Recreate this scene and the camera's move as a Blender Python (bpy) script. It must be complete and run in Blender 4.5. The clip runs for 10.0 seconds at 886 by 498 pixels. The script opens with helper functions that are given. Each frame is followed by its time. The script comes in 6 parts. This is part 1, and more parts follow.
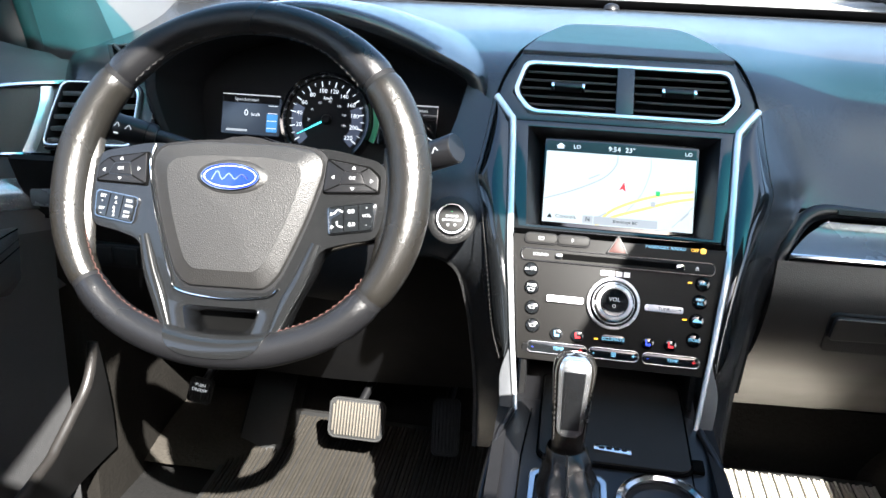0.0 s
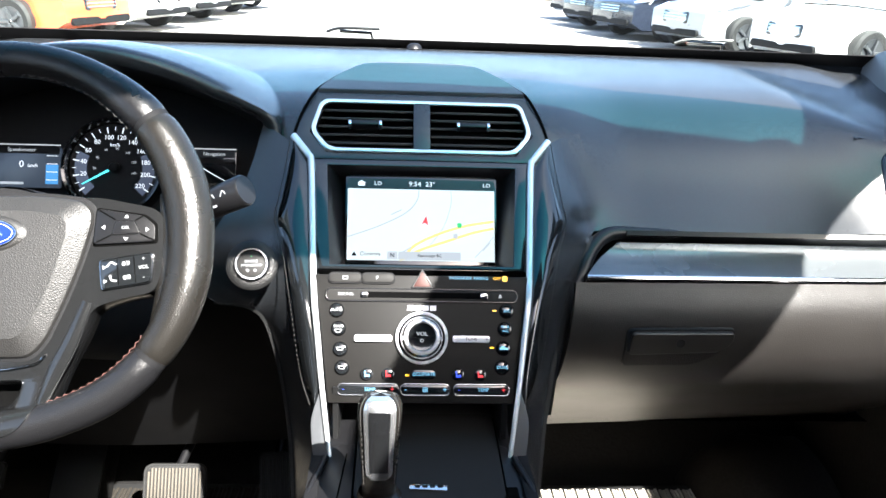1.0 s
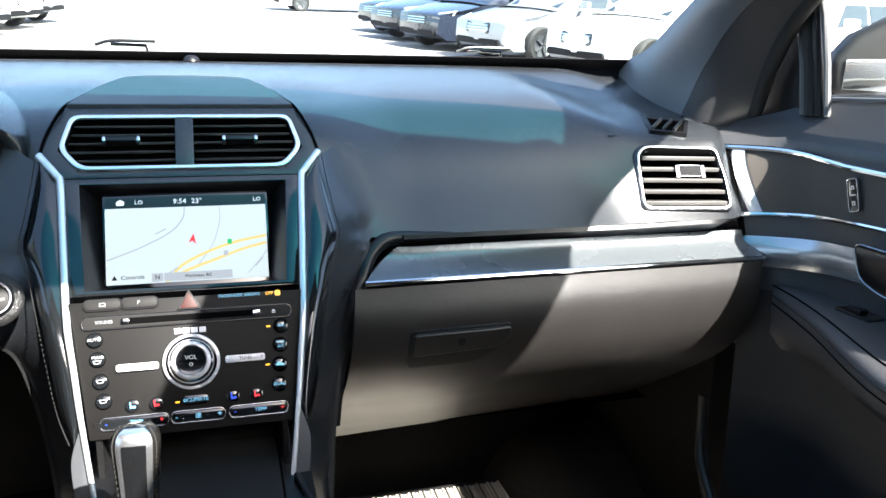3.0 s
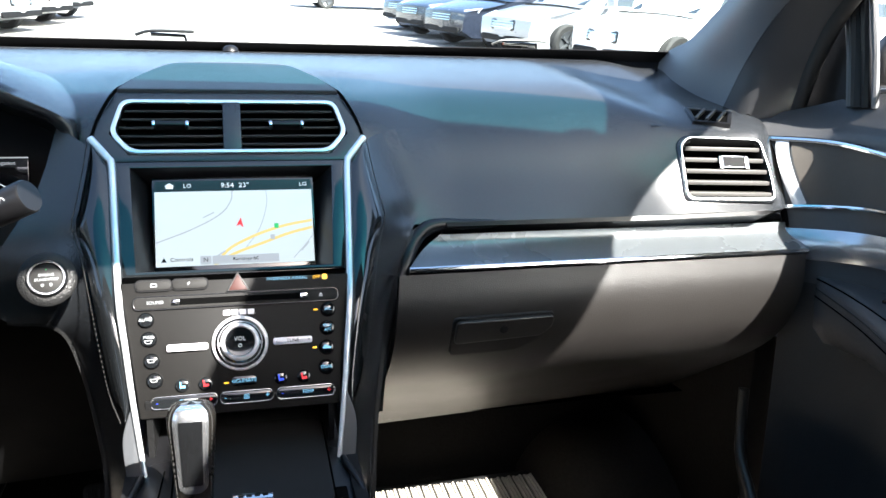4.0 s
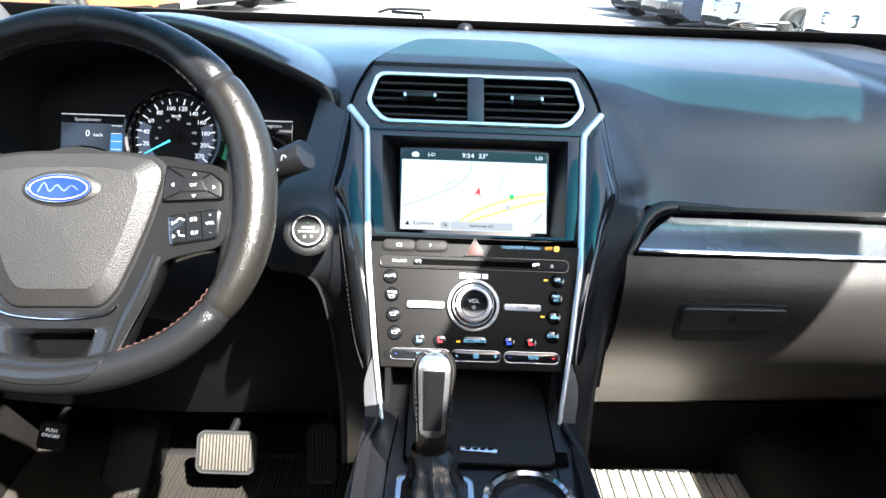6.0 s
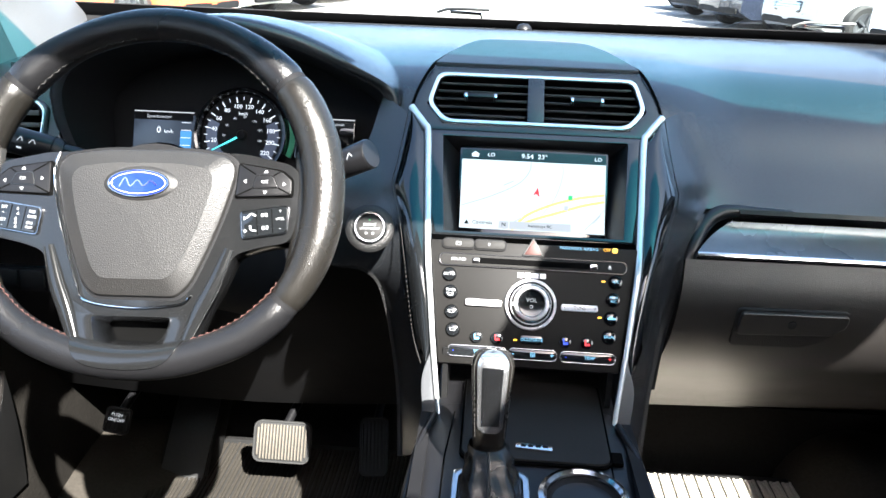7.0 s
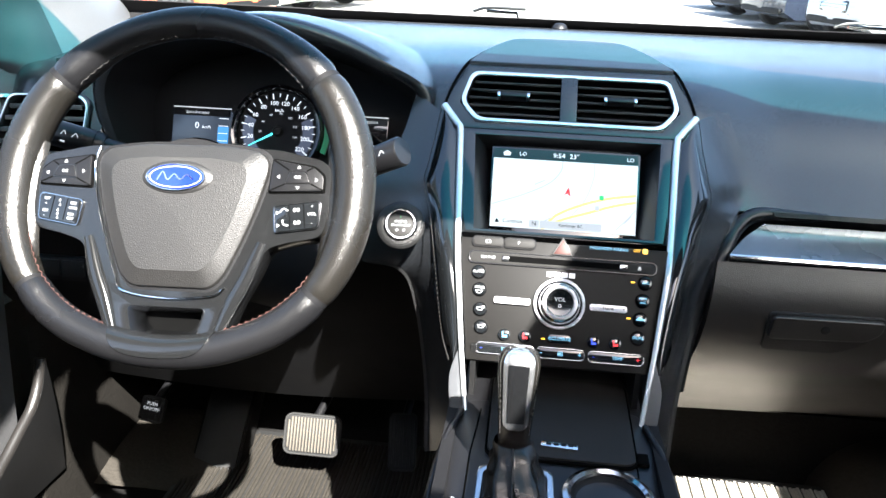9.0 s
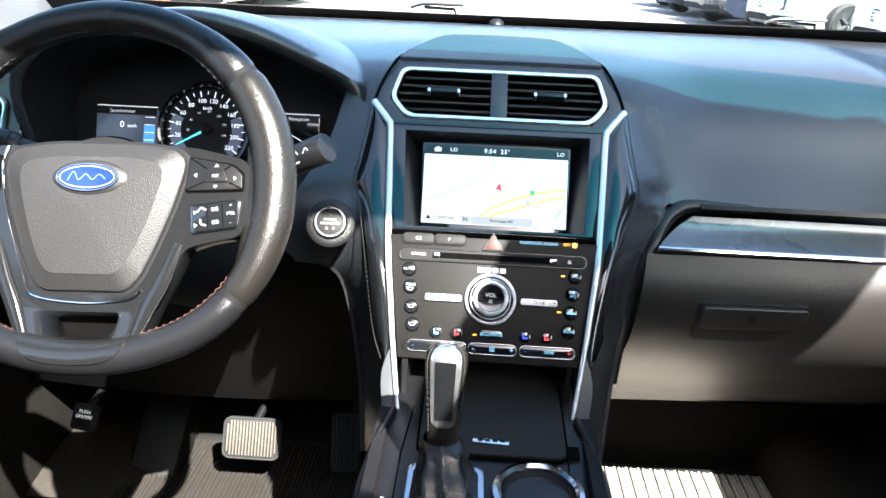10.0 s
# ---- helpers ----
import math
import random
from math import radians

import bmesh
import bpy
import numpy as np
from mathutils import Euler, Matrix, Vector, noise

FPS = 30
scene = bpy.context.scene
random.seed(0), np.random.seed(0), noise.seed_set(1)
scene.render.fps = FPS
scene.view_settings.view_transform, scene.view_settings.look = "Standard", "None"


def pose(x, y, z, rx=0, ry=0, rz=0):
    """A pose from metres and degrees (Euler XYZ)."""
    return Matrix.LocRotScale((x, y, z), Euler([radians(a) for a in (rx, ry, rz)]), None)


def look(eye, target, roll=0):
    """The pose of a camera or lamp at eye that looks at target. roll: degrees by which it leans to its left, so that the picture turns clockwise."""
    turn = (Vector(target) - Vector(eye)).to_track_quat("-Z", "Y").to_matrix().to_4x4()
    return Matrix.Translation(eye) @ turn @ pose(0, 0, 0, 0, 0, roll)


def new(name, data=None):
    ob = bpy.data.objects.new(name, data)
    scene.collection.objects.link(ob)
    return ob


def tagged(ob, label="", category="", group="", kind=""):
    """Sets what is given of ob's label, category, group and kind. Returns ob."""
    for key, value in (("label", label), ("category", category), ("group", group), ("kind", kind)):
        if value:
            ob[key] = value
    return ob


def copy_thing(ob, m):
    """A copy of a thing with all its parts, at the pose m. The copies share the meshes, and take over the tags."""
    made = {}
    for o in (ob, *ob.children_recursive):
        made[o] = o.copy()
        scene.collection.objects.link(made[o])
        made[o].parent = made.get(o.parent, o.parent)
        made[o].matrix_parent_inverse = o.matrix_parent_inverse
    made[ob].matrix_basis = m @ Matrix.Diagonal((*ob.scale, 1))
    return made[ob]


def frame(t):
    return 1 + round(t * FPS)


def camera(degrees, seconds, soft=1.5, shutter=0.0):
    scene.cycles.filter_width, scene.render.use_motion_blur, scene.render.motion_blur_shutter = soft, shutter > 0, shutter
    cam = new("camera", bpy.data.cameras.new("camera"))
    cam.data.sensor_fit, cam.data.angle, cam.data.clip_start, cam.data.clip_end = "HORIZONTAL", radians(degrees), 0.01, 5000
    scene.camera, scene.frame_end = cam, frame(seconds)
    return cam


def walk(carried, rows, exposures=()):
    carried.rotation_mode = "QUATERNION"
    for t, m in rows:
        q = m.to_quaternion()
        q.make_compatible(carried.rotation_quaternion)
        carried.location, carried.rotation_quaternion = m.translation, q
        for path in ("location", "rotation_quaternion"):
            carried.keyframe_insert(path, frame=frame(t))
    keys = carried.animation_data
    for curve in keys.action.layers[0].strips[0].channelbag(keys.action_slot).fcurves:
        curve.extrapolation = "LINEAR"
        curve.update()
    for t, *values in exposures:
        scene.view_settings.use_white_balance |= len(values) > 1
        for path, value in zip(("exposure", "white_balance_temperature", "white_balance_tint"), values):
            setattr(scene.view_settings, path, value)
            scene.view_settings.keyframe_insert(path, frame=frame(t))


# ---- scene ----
cam = camera(58.5, 10.0)
PATH = [
    (0, (-0.068, -0.918, 1.343), (-0.349, 0.959, 0.712), 2.5),
    (0.5, (-0.051, -0.908, 1.342), (-0.165, 1.009, 0.783), 1.9),
    (1, (-0.029, -0.898, 1.337), (0.088, 1.031, 0.82), 1.9),
    (1.5, (-0.004, -0.899, 1.337), (0.27, 1.019, 0.842), 1.6),
    (2, (0.018, -0.898, 1.336), (0.437, 0.997, 0.85), 1.4),
    (2.5, (0.033, -0.901, 1.335), (0.561, 0.968, 0.857), 1.1),
    (2.7, (0.034, -0.902, 1.335), (0.58, 0.963, 0.858), 1.0),
    (3.8, (0.014, -0.899, 1.328), (0.539, 0.968, 0.84), 1.2),
    (4, (0.005, -0.898, 1.321), (0.499, 0.979, 0.836), 1.3),
    (4.5, (-0.008, -0.901, 1.317), (0.345, 1.004, 0.818), 1.7),
    (5, (-0.022, -0.902, 1.31), (0.188, 1.018, 0.791), 1.8),
    (5.5, (-0.032, -0.908, 1.311), (0.07, 1.017, 0.778), 2.0),
    (6, (-0.042, -0.916, 1.315), (-0.028, 1.01, 0.774), 2.1),
    (7.5, (-0.056, -0.935, 1.321), (-0.208, 0.98, 0.767), 2.4),
    (8, (-0.057, -0.938, 1.323), (-0.245, 0.973, 0.766), 2.5),
    (8.5, (-0.054, -0.938, 1.322), (-0.255, 0.972, 0.765), 2.6),
    (9, (-0.048, -0.936, 1.32), (-0.242, 0.975, 0.763), 2.6),
    (9.5, (-0.038, -0.932, 1.318), (-0.2, 0.982, 0.759), 2.6),
    (10, (-0.022, -0.927, 1.318), (-0.099, 0.992, 0.761), 2.5),
]
EXPOSURE = [(0.0, 3.02), (0.5, 3.02), (1.0, 2.97), (1.5, 2.87), (2.0, 2.77), (2.5, 2.75), (4.0, 2.75), (4.5, 2.8), (5.0, 2.95), (5.5, 3.0), (6.0, 3.05), (7.5, 3.15), (10.0, 3.15)]
walk(cam, [(t, look(eye, target, roll)) for t, eye, target, roll in PATH], [(t, stops, 6150, 10) for t, stops in EXPOSURE])

# ---- world, sun, exposure ----
SUN_FROM = Vector((0.360, -0.650, 0.668)).normalized()
world = bpy.data.worlds.new("sky")
scene.world = world
world.use_nodes = True
wn = world.node_tree
wn.nodes.clear()
sky = wn.nodes.new("ShaderNodeTexSky")
sky.sky_type = "NISHITA"
sky.sun_disc = False
sky.dust_density = 3.2
sky.sun_elevation = math.asin(SUN_FROM.z)
sky.sun_rotation = math.atan2(SUN_FROM.x, SUN_FROM.y)
bg = wn.nodes.new("ShaderNodeBackground")
bg.inputs["Strength"].default_value = 0.094
wout = wn.nodes.new("ShaderNodeOutputWorld")
wn.links.new(sky.outputs[0], bg.inputs[0])
wn.links.new(bg.outputs[0], wout.inputs[0])
sun_data = bpy.data.lights.new("sun", "SUN")
sun_data.energy, sun_data.angle, sun_data.color = 5.0, radians(0.5), (1.0, 0.94, 0.84)
sun = new("sun", sun_data)
sun.matrix_world = look(SUN_FROM * 20, (0, 0, 0))


# ---- materials ----
def mat(name, base, rough=0.5, metal=0.0, grain=0.0, size=0.002, vary=0.08, kind="noise", coat=0.0, spec=0.5, fleck=0.0):
    """A procedural surface: colour varied at two scales, roughness varied, fine relief of the given size in metres."""
    m = bpy.data.materials.new(name)
    m.use_nodes = True
    nt = m.node_tree
    b = nt.nodes["Principled BSDF"]
    b.inputs["Metallic"].default_value = metal
    b.inputs["Specular IOR Level"].default_value = spec
    b.inputs["Coat Weight"].default_value = coat
    b.inputs["Coat Roughness"].default_value = 0.05
    tc = nt.nodes.new("ShaderNodeTexCoord")
    big = nt.nodes.new("ShaderNodeTexNoise")
    big.inputs["Scale"].default_value = 9.0
    big.inputs["Detail"].default_value = 6.0
    nt.links.new(tc.outputs["Object"], big.inputs["Vector"])
    fine = nt.nodes.new("ShaderNodeTexNoise")
    fine.inputs["Scale"].default_value = 0.6 / size
    fine.inputs["Detail"].default_value = 3.0
    nt.links.new(tc.outputs["Object"], fine.inputs["Vector"])
    add = nt.nodes.new("ShaderNodeMath")
    add.operation = "MULTIPLY_ADD"
    add.inputs[1].default_value = 0.5
    nt.links.new(fine.outputs["Fac"], add.inputs[0])
    half = nt.nodes.new("ShaderNodeMath")
    half.operation = "MULTIPLY"
    half.inputs[1].default_value = 0.5
    nt.links.new(big.outputs["Fac"], half.inputs[0])
    nt.links.new(half.outputs[0], add.inputs[2])
    ramp = nt.nodes.new("ShaderNodeMapRange")
    ramp.inputs["From Min"].default_value, ramp.inputs["From Max"].default_value = 0.3, 0.7
    ramp.inputs["To Min"].default_value, ramp.inputs["To Max"].default_value = 1 - vary, 1 + vary
    nt.links.new(add.outputs[0], ramp.inputs["Value"])
    mul = nt.nodes.new("ShaderNodeVectorMath")
    mul.operation = "SCALE"
    mul.inputs[0].default_value = base
    nt.links.new(ramp.outputs[0], mul.inputs["Scale"])
    nt.links.new(mul.outputs[0], b.inputs["Base Color"])
    rr = nt.nodes.new("ShaderNodeMapRange")
    rr.inputs["From Min"].default_value, rr.inputs["From Max"].default_value = 0.3, 0.7
    rr.inputs["To Min"].default_value, rr.inputs["To Max"].default_value = rough * 0.9, min(1, rough * 1.1)
    nt.links.new(big.outputs["Fac"], rr.inputs["Value"])
    nt.links.new(rr.outputs[0], b.inputs["Roughness"])
    if grain:
        bump = nt.nodes.new("ShaderNodeBump")
        bump.inputs["Strength"].default_value = grain
        bump.inputs["Distance"].default_value = size * 0.4
        if kind == "leather":
            v = nt.nodes.new("ShaderNodeTexVoronoi")
            v.feature = "DISTANCE_TO_EDGE"
            v.inputs["Scale"].default_value = 1.0 / size
            nt.links.new(tc.outputs["Object"], v.inputs["Vector"])
            nt.links.new(v.outputs["Distance"], bump.inputs["Height"])
        elif kind == "weave":
            w = nt.nodes.new("ShaderNodeTexChecker")
            w.inputs["Scale"].default_value = 1.0 / size
            nt.links.new(tc.outputs["Object"], w.inputs["Vector"])
            nt.links.new(w.outputs["Fac"], bump.inputs["Height"])
        else:
            nt.links.new(fine.outputs["Fac"], bump.inputs["Height"])
        nt.links.new(bump.outputs[0], b.inputs["Normal"])
    return m


def lit(name, color, strength):
    m = bpy.data.materials.new(name)
    m.use_nodes = True
    b = m.node_tree.nodes["Principled BSDF"]
    b.inputs["Base Color"].default_value = (*[c * 0.3 for c in color], 1)
    b.inputs["Roughness"].default_value = 0.25
    b.inputs["Emission Color"].default_value = (*color, 1)
    b.inputs["Emission Strength"].default_value = strength * 0.35
    return m


def glass(name, tint, gloss=1.0):
    m = bpy.data.materials.new(name)
    m.use_nodes = True
    nt = m.node_tree
    nt.nodes.clear()
    out = nt.nodes.new("ShaderNodeOutputMaterial")
    tr = nt.nodes.new("ShaderNodeBsdfTransparent")
    tr.inputs[0].default_value = (*tint, 1)
    gl = nt.nodes.new("ShaderNodeBsdfGlossy")
    gl.inputs["Roughness"].default_value = 0.02
    lw = nt.nodes.new("ShaderNodeLayerWeight")
    lw.inputs["Blend"].default_value = 0.5
    po = nt.nodes.new("ShaderNodeMath")
    po.operation = "POWER"
    po.inputs[1].default_value = 5.0
    nt.links.new(lw.outputs["Facing"], po.inputs[0])
    fr = nt.nodes.new("ShaderNodeMath")
    fr.operation = "MULTIPLY_ADD"
    fr.inputs[1].default_value, fr.inputs[2].default_value = 0.9 * gloss, 0.04 * gloss
    nt.links.new(po.outputs[0], fr.inputs[0])
    mx = nt.nodes.new("ShaderNodeMixShader")
    nt.links.new(fr.outputs[0], mx.inputs[0])
    nt.links.new(tr.outputs[0], mx.inputs[1])
    nt.links.new(gl.outputs[0], mx.inputs[2])
    nt.links.new(mx.outputs[0], out.inputs[0])
    return m


M_PAD = mat("soft_dash_vinyl", (0.0215, 0.0235, 0.0265), 0.23, grain=0.24, size=0.0020, kind="leather", spec=0.6)
M_DOOR = mat("dark_door_vinyl", (0.055, 0.055, 0.057), 0.40, grain=0.6, size=0.0024, kind="leather")
M_LOWDOOR = mat("black_door_plastic", (0.030, 0.030, 0.031), 0.5, grain=0.6, size=0.0024, kind="leather", spec=0.3)
M_HARD = mat("hard_grained_plastic", (0.009, 0.009, 0.0092), 0.42, grain=0.7, size=0.0026, kind="leather", spec=0.32)
M_GLOVE = mat("glovebox_plastic", (0.0165, 0.0150, 0.0140), 0.38, grain=0.36, size=0.0021, kind="leather")
M_SATIN = mat("satin_black_plastic", (0.007, 0.007, 0.0078), 0.34, grain=0.15, size=0.001, spec=0.35)
M_PIANO = mat("gloss_black_plastic", (0.008, 0.009, 0.01), 0.08, coat=0.5, vary=0.03)
M_DARK = mat("dark_void_plastic", (0.006, 0.006, 0.0068), 0.7, spec=0.2)
# Black without sheen: paints the dark of gaps, slots and hollows.
M_VOID = mat("hollow_shade_black", (0.003, 0.003, 0.003), 1.0, spec=0.0)
M_LEATHER = mat("black_wheel_leather", (0.0110, 0.0100, 0.0086), 0.27, grain=0.42, size=0.0018, kind="leather")
M_HUB = mat("grained_airbag_plastic", (0.0150, 0.0145, 0.0142), 0.50, grain=0.5, size=0.0019, kind="leather")
M_RIMTOP = mat("smooth_black_leather", (0.008, 0.008, 0.0088), 0.28, grain=0.5, size=0.0016, kind="leather")
M_GUN = mat("gunmetal_gloss_plastic", (0.009, 0.0093, 0.0097), 0.16, coat=0.3, vary=0.04)
M_CHROME = mat("satin_chrome", (0.75, 0.76, 0.78), 0.10, 1.0, vary=0.03)
M_SILVER = mat("silver_paint", (0.080, 0.084, 0.091), 0.36, 0.45, vary=0.04)
M_BRUSHED = mat("brushed_aluminium", (0.72, 0.70, 0.72), 0.28, 0.25, grain=0.1, size=0.0006, vary=0.05)
M_DIMCHROME = mat("dull_chrome", (0.30, 0.31, 0.33), 0.22, 1.0, vary=0.03)
M_TRIM = mat("brushed_silver_trim", (0.16, 0.175, 0.185), 0.28, 0.55, grain=0.25, size=0.0028, vary=0.05, kind="weave")
M_CARPET = mat("black_carpet", (0.0095, 0.0092, 0.009), 0.95, grain=1.0, size=0.004, vary=0.25, spec=0.1)
# One kind of mat twice: paled for its sunlight, darkened for the driver's shade.
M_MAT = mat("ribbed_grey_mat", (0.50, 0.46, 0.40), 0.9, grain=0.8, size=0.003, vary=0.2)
M_MATSHADE = mat("shaded_brown_mat", (0.028, 0.025, 0.021), 0.9, grain=0.8, size=0.003, vary=0.25, spec=0.1)
M_HEADLINER = mat("grey_headliner_cloth", (0.09, 0.09, 0.09), 0.95, grain=0.4, size=0.003)
# Black slat painted paler, to carry the sunlight on the end vents.
M_ENDSLAT = mat("sun_paled_slat", (0.062, 0.059, 0.056), 0.45, vary=0.05)
M_SLAT = mat("matt_black_slat", (0.016, 0.015, 0.015), 0.55, vary=0.05)
M_DARKCLOTH = mat("dark_cloth", (0.013, 0.013, 0.0135), 0.9, grain=0.5, size=0.003)
M_ARCH = mat("brown_grey_carpet", (0.036, 0.032, 0.027), 0.95, grain=0.8, size=0.004, vary=0.2, spec=0.1)
M_KICK = mat("dusty_black_carpet", (0.0112, 0.0100, 0.0085), 0.95, grain=0.8, size=0.004, vary=0.2, spec=0.1)
M_BUTTON = mat("matt_black_button", (0.010, 0.0095, 0.009), 0.60, grain=0.1, size=0.001, spec=0.22)
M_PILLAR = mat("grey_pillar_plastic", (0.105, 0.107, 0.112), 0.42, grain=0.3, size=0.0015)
# Pillar plastic again, darkened: the rear flank's shade is in the colour.
M_FLANK = mat("shaded_pillar_plastic", (0.034, 0.034, 0.036), 0.5, grain=0.3, size=0.0015)
M_BAND = mat("polished_door_band", (0.50, 0.52, 0.54), 0.22, 0.75, vary=0.04)
M_RUBBER = mat("worn_rubber", (0.085, 0.075, 0.06), 0.6, grain=0.6, size=0.002, vary=0.2)
M_BLACKRUB = mat("black_rubber", (0.012, 0.012, 0.012), 0.7, grain=0.3, size=0.002)
M_ASPHALT = mat("sunlit_asphalt", (0.34, 0.315, 0.295), 0.9, grain=0.5, size=0.02, vary=0.2)
M_STITCH = mat("red_stitching_thread", (0.055, 0.020, 0.016), 0.8)
M_GREYSTITCH = mat("grey_stitching_thread", (0.022, 0.021, 0.020), 0.8)
# White print with a faint glow added, so that it reads in shade.
M_WHITEPRINT = lit("glowing_white_print", (0.85, 0.87, 0.88), 0.25)
M_WHITELIT = lit("white_display_print", (0.8, 0.85, 0.9), 0.5)
M_BLUEPRINT = lit("blue_lit_print", (0.25, 0.6, 0.85), 0.5)
M_AMBER = lit("amber_lamp", (1.0, 0.5, 0.03), 0.9)
M_REDLIT = lit("red_lit_print", (0.85, 0.05, 0.06), 0.5)
M_DEEPBLUE = lit("deep_blue_lit_print", (0.05, 0.1, 0.8), 0.5)
M_GREENLIT = lit("green_lamp", (0.05, 0.5, 0.15), 0.5)
M_MAP = lit("pale_map_screen", (0.80, 0.88, 0.88), 0.36)
M_MAPBAR = lit("dark_screen_bar", (0.02, 0.022, 0.025), 0.2)
M_MAPROAD = lit("yellow_map_road", (0.95, 0.72, 0.25), 0.4)
M_MAPGREY = lit("grey_map_line", (0.55, 0.58, 0.6), 0.35)
M_BLUEOVAL = mat("blue_enamel", (0.01, 0.025, 0.35), 0.2, coat=0.6, vary=0.02)
M_TEALNEEDLE = lit("teal_needle", (0.1, 0.75, 0.8), 0.8)
M_CLUSTERBLUE = lit("dim_blue_display", (0.05, 0.065, 0.09), 0.35)
M_GLASS = glass("windscreen_glass", (0.88, 0.97, 0.95))
M_SHADE = glass("teal_shade_band_glass", (0.12, 0.60, 0.66))
M_DARKCHROME = mat("dark_chrome", (0.45, 0.46, 0.48), 0.14, 1.0, vary=0.03)
M_VENTCHROME = mat("vent_chrome", (0.85, 0.88, 0.88), 0.16, 0.7, vary=0.03)
M_EDGE = mat("bright_edge_silver", (0.80, 0.82, 0.83), 0.22, 0.6, vary=0.03)
M_SIDEGLASS = glass("side_window_glass", (0.8, 0.85, 0.83))


# ---- mesh helpers ----
def thing(name, label, category, at=(0, 0, 0), group="", kind=""):
    e = new(name)
    e.empty_display_size = 0.05
    e.matrix_basis = Matrix.Translation(at)
    return tagged(e, label, category, group, kind)


def mesh_of(name, bm, material, smooth=40):
    me = bpy.data.meshes.new(name)
    bmesh.ops.recalc_face_normals(bm, faces=bm.faces)
    bm.to_mesh(me)
    bm.free()
    me.materials.append(material)
    if smooth:
        me.shade_smooth()
        me.set_sharp_from_angle(angle=radians(smooth))
    return me


def part(name, bm, material, parent=None, label="", smooth=40):
    """One mesh object, under a thing or a part where one is given. Places are the car's own."""
    ob = new(name, mesh_of(name, bm, material, smooth))
    if parent is not None:
        ob.parent = parent
        if parent.type == "EMPTY":
            ob.matrix_parent_inverse = parent.matrix_basis.inverted()
    return tagged(ob, label)


def fresh():
    return bmesh.new()


def bevel(bm, width, segments=2, angle=30):
    if width <= 0:
        return bm
    edges = [e for e in bm.edges if len(e.link_faces) == 2 and e.calc_face_angle(0) > radians(angle)]
    bmesh.ops.bevel(bm, geom=edges, offset=width, segments=segments, affect="EDGES", profile=0.6, clamp_overlap=True)
    return bm


def box(size, at=(0, 0, 0), m=None, width=0.0, bm=None, segments=2):
    b = fresh()
    bmesh.ops.create_cube(b, size=1.0)
    b.transform((m or Matrix()) @ Matrix.Translation(at) @ Matrix.Diagonal((*size, 1)))
    bevel(b, width, segments)
    return join(bm, b)


def join(bm, b):
    if bm is None:
        return b
    me = bpy.data.meshes.new("tmp")
    b.to_mesh(me)
    b.free()
    bm.from_mesh(me)
    bpy.data.meshes.remove(me)
    return bm


def slab(pts, depth, m=None, width=0.0, bm=None, segments=2, top=0.0):
    """A flat outline, its face at height top, standing depth deep behind it."""
    b = fresh()
    face = b.faces.new([b.verts.new((x, y, top)) for x, y in pts])
    r = bmesh.ops.extrude_face_region(b, geom=[face])
    bmesh.ops.translate(b, verts=[v for v in r["geom"] if isinstance(v, bmesh.types.BMVert)], vec=(0, 0, -depth))
    bmesh.ops.recalc_face_normals(b, faces=b.faces)
    bevel(b, width, segments)
    b.transform(m or Matrix())
    return join(bm, b)


def ring(outer, inner, depth, m=None, width=0.0, bm=None, top=0.0, inner_drop=0.0):
    """A frame between two outlines with as many points."""
    b = fresh()
    n = len(outer)
    rows = [[b.verts.new((x, y, top)) for x, y in outer], [b.verts.new((x, y, top - inner_drop)) for x, y in inner],
            [b.verts.new((x, y, top - depth)) for x, y in inner], [b.verts.new((x, y, top - depth)) for x, y in outer]]
    for i in range(n):
        j = (i + 1) % n
        for k in range(4):
            b.faces.new((rows[k][i], rows[k][j], rows[(k + 1) % 4][j], rows[(k + 1) % 4][i]))
    bmesh.ops.recalc_face_normals(b, faces=b.faces)
    bevel(b, width, 2)
    b.transform(m or Matrix())
    return join(bm, b)


def holed(outer, hole, depth, m=None, width=0.0, top=0.0):
    """A flat outline with a hole through it."""
    b = fresh()
    edges = []
    for line in (outer, hole):
        vs = [b.verts.new((x, y, top)) for x, y in line]
        edges += [b.edges.new((vs[i - 1], vs[i])) for i in range(len(vs))]
    r = bmesh.ops.triangle_fill(b, edges=edges, use_beauty=True)
    faces = [f for f in r["geom"] if isinstance(f, bmesh.types.BMFace)]
    e = bmesh.ops.extrude_face_region(b, geom=faces)
    bmesh.ops.translate(b, verts=[v for v in e["geom"] if isinstance(v, bmesh.types.BMVert)], vec=(0, 0, -depth))
    bmesh.ops.recalc_face_normals(b, faces=b.faces)
    bevel(b, width, 2)
    b.transform(m or Matrix())
    return b


def lathe(profile, m=None, seg=48, bm=None, squash=1.0):
    """Turn a profile of (radius, height) about the local z axis."""
    b = fresh()
    rows = []
    for r, h in profile:
        rows.append([b.verts.new((r * math.cos(2 * math.pi * i / seg), squash * r * math.sin(2 * math.pi * i / seg), h)) for i in range(seg)] if r > 1e-6 else [b.verts.new((0, 0, h))])
    for a, c in zip(rows, rows[1:]):
        for i in range(seg):
            j = (i + 1) % seg
            if len(a) == 1 and len(c) > 1:
                b.faces.new((a[0], c[i], c[j]))
            elif len(c) == 1 and len(a) > 1:
                b.faces.new((a[i], a[j], c[0]))
            elif len(a) > 1:
                b.faces.new((a[i], a[j], c[j], c[i]))
    b.transform(m or Matrix())
    return join(bm, b)


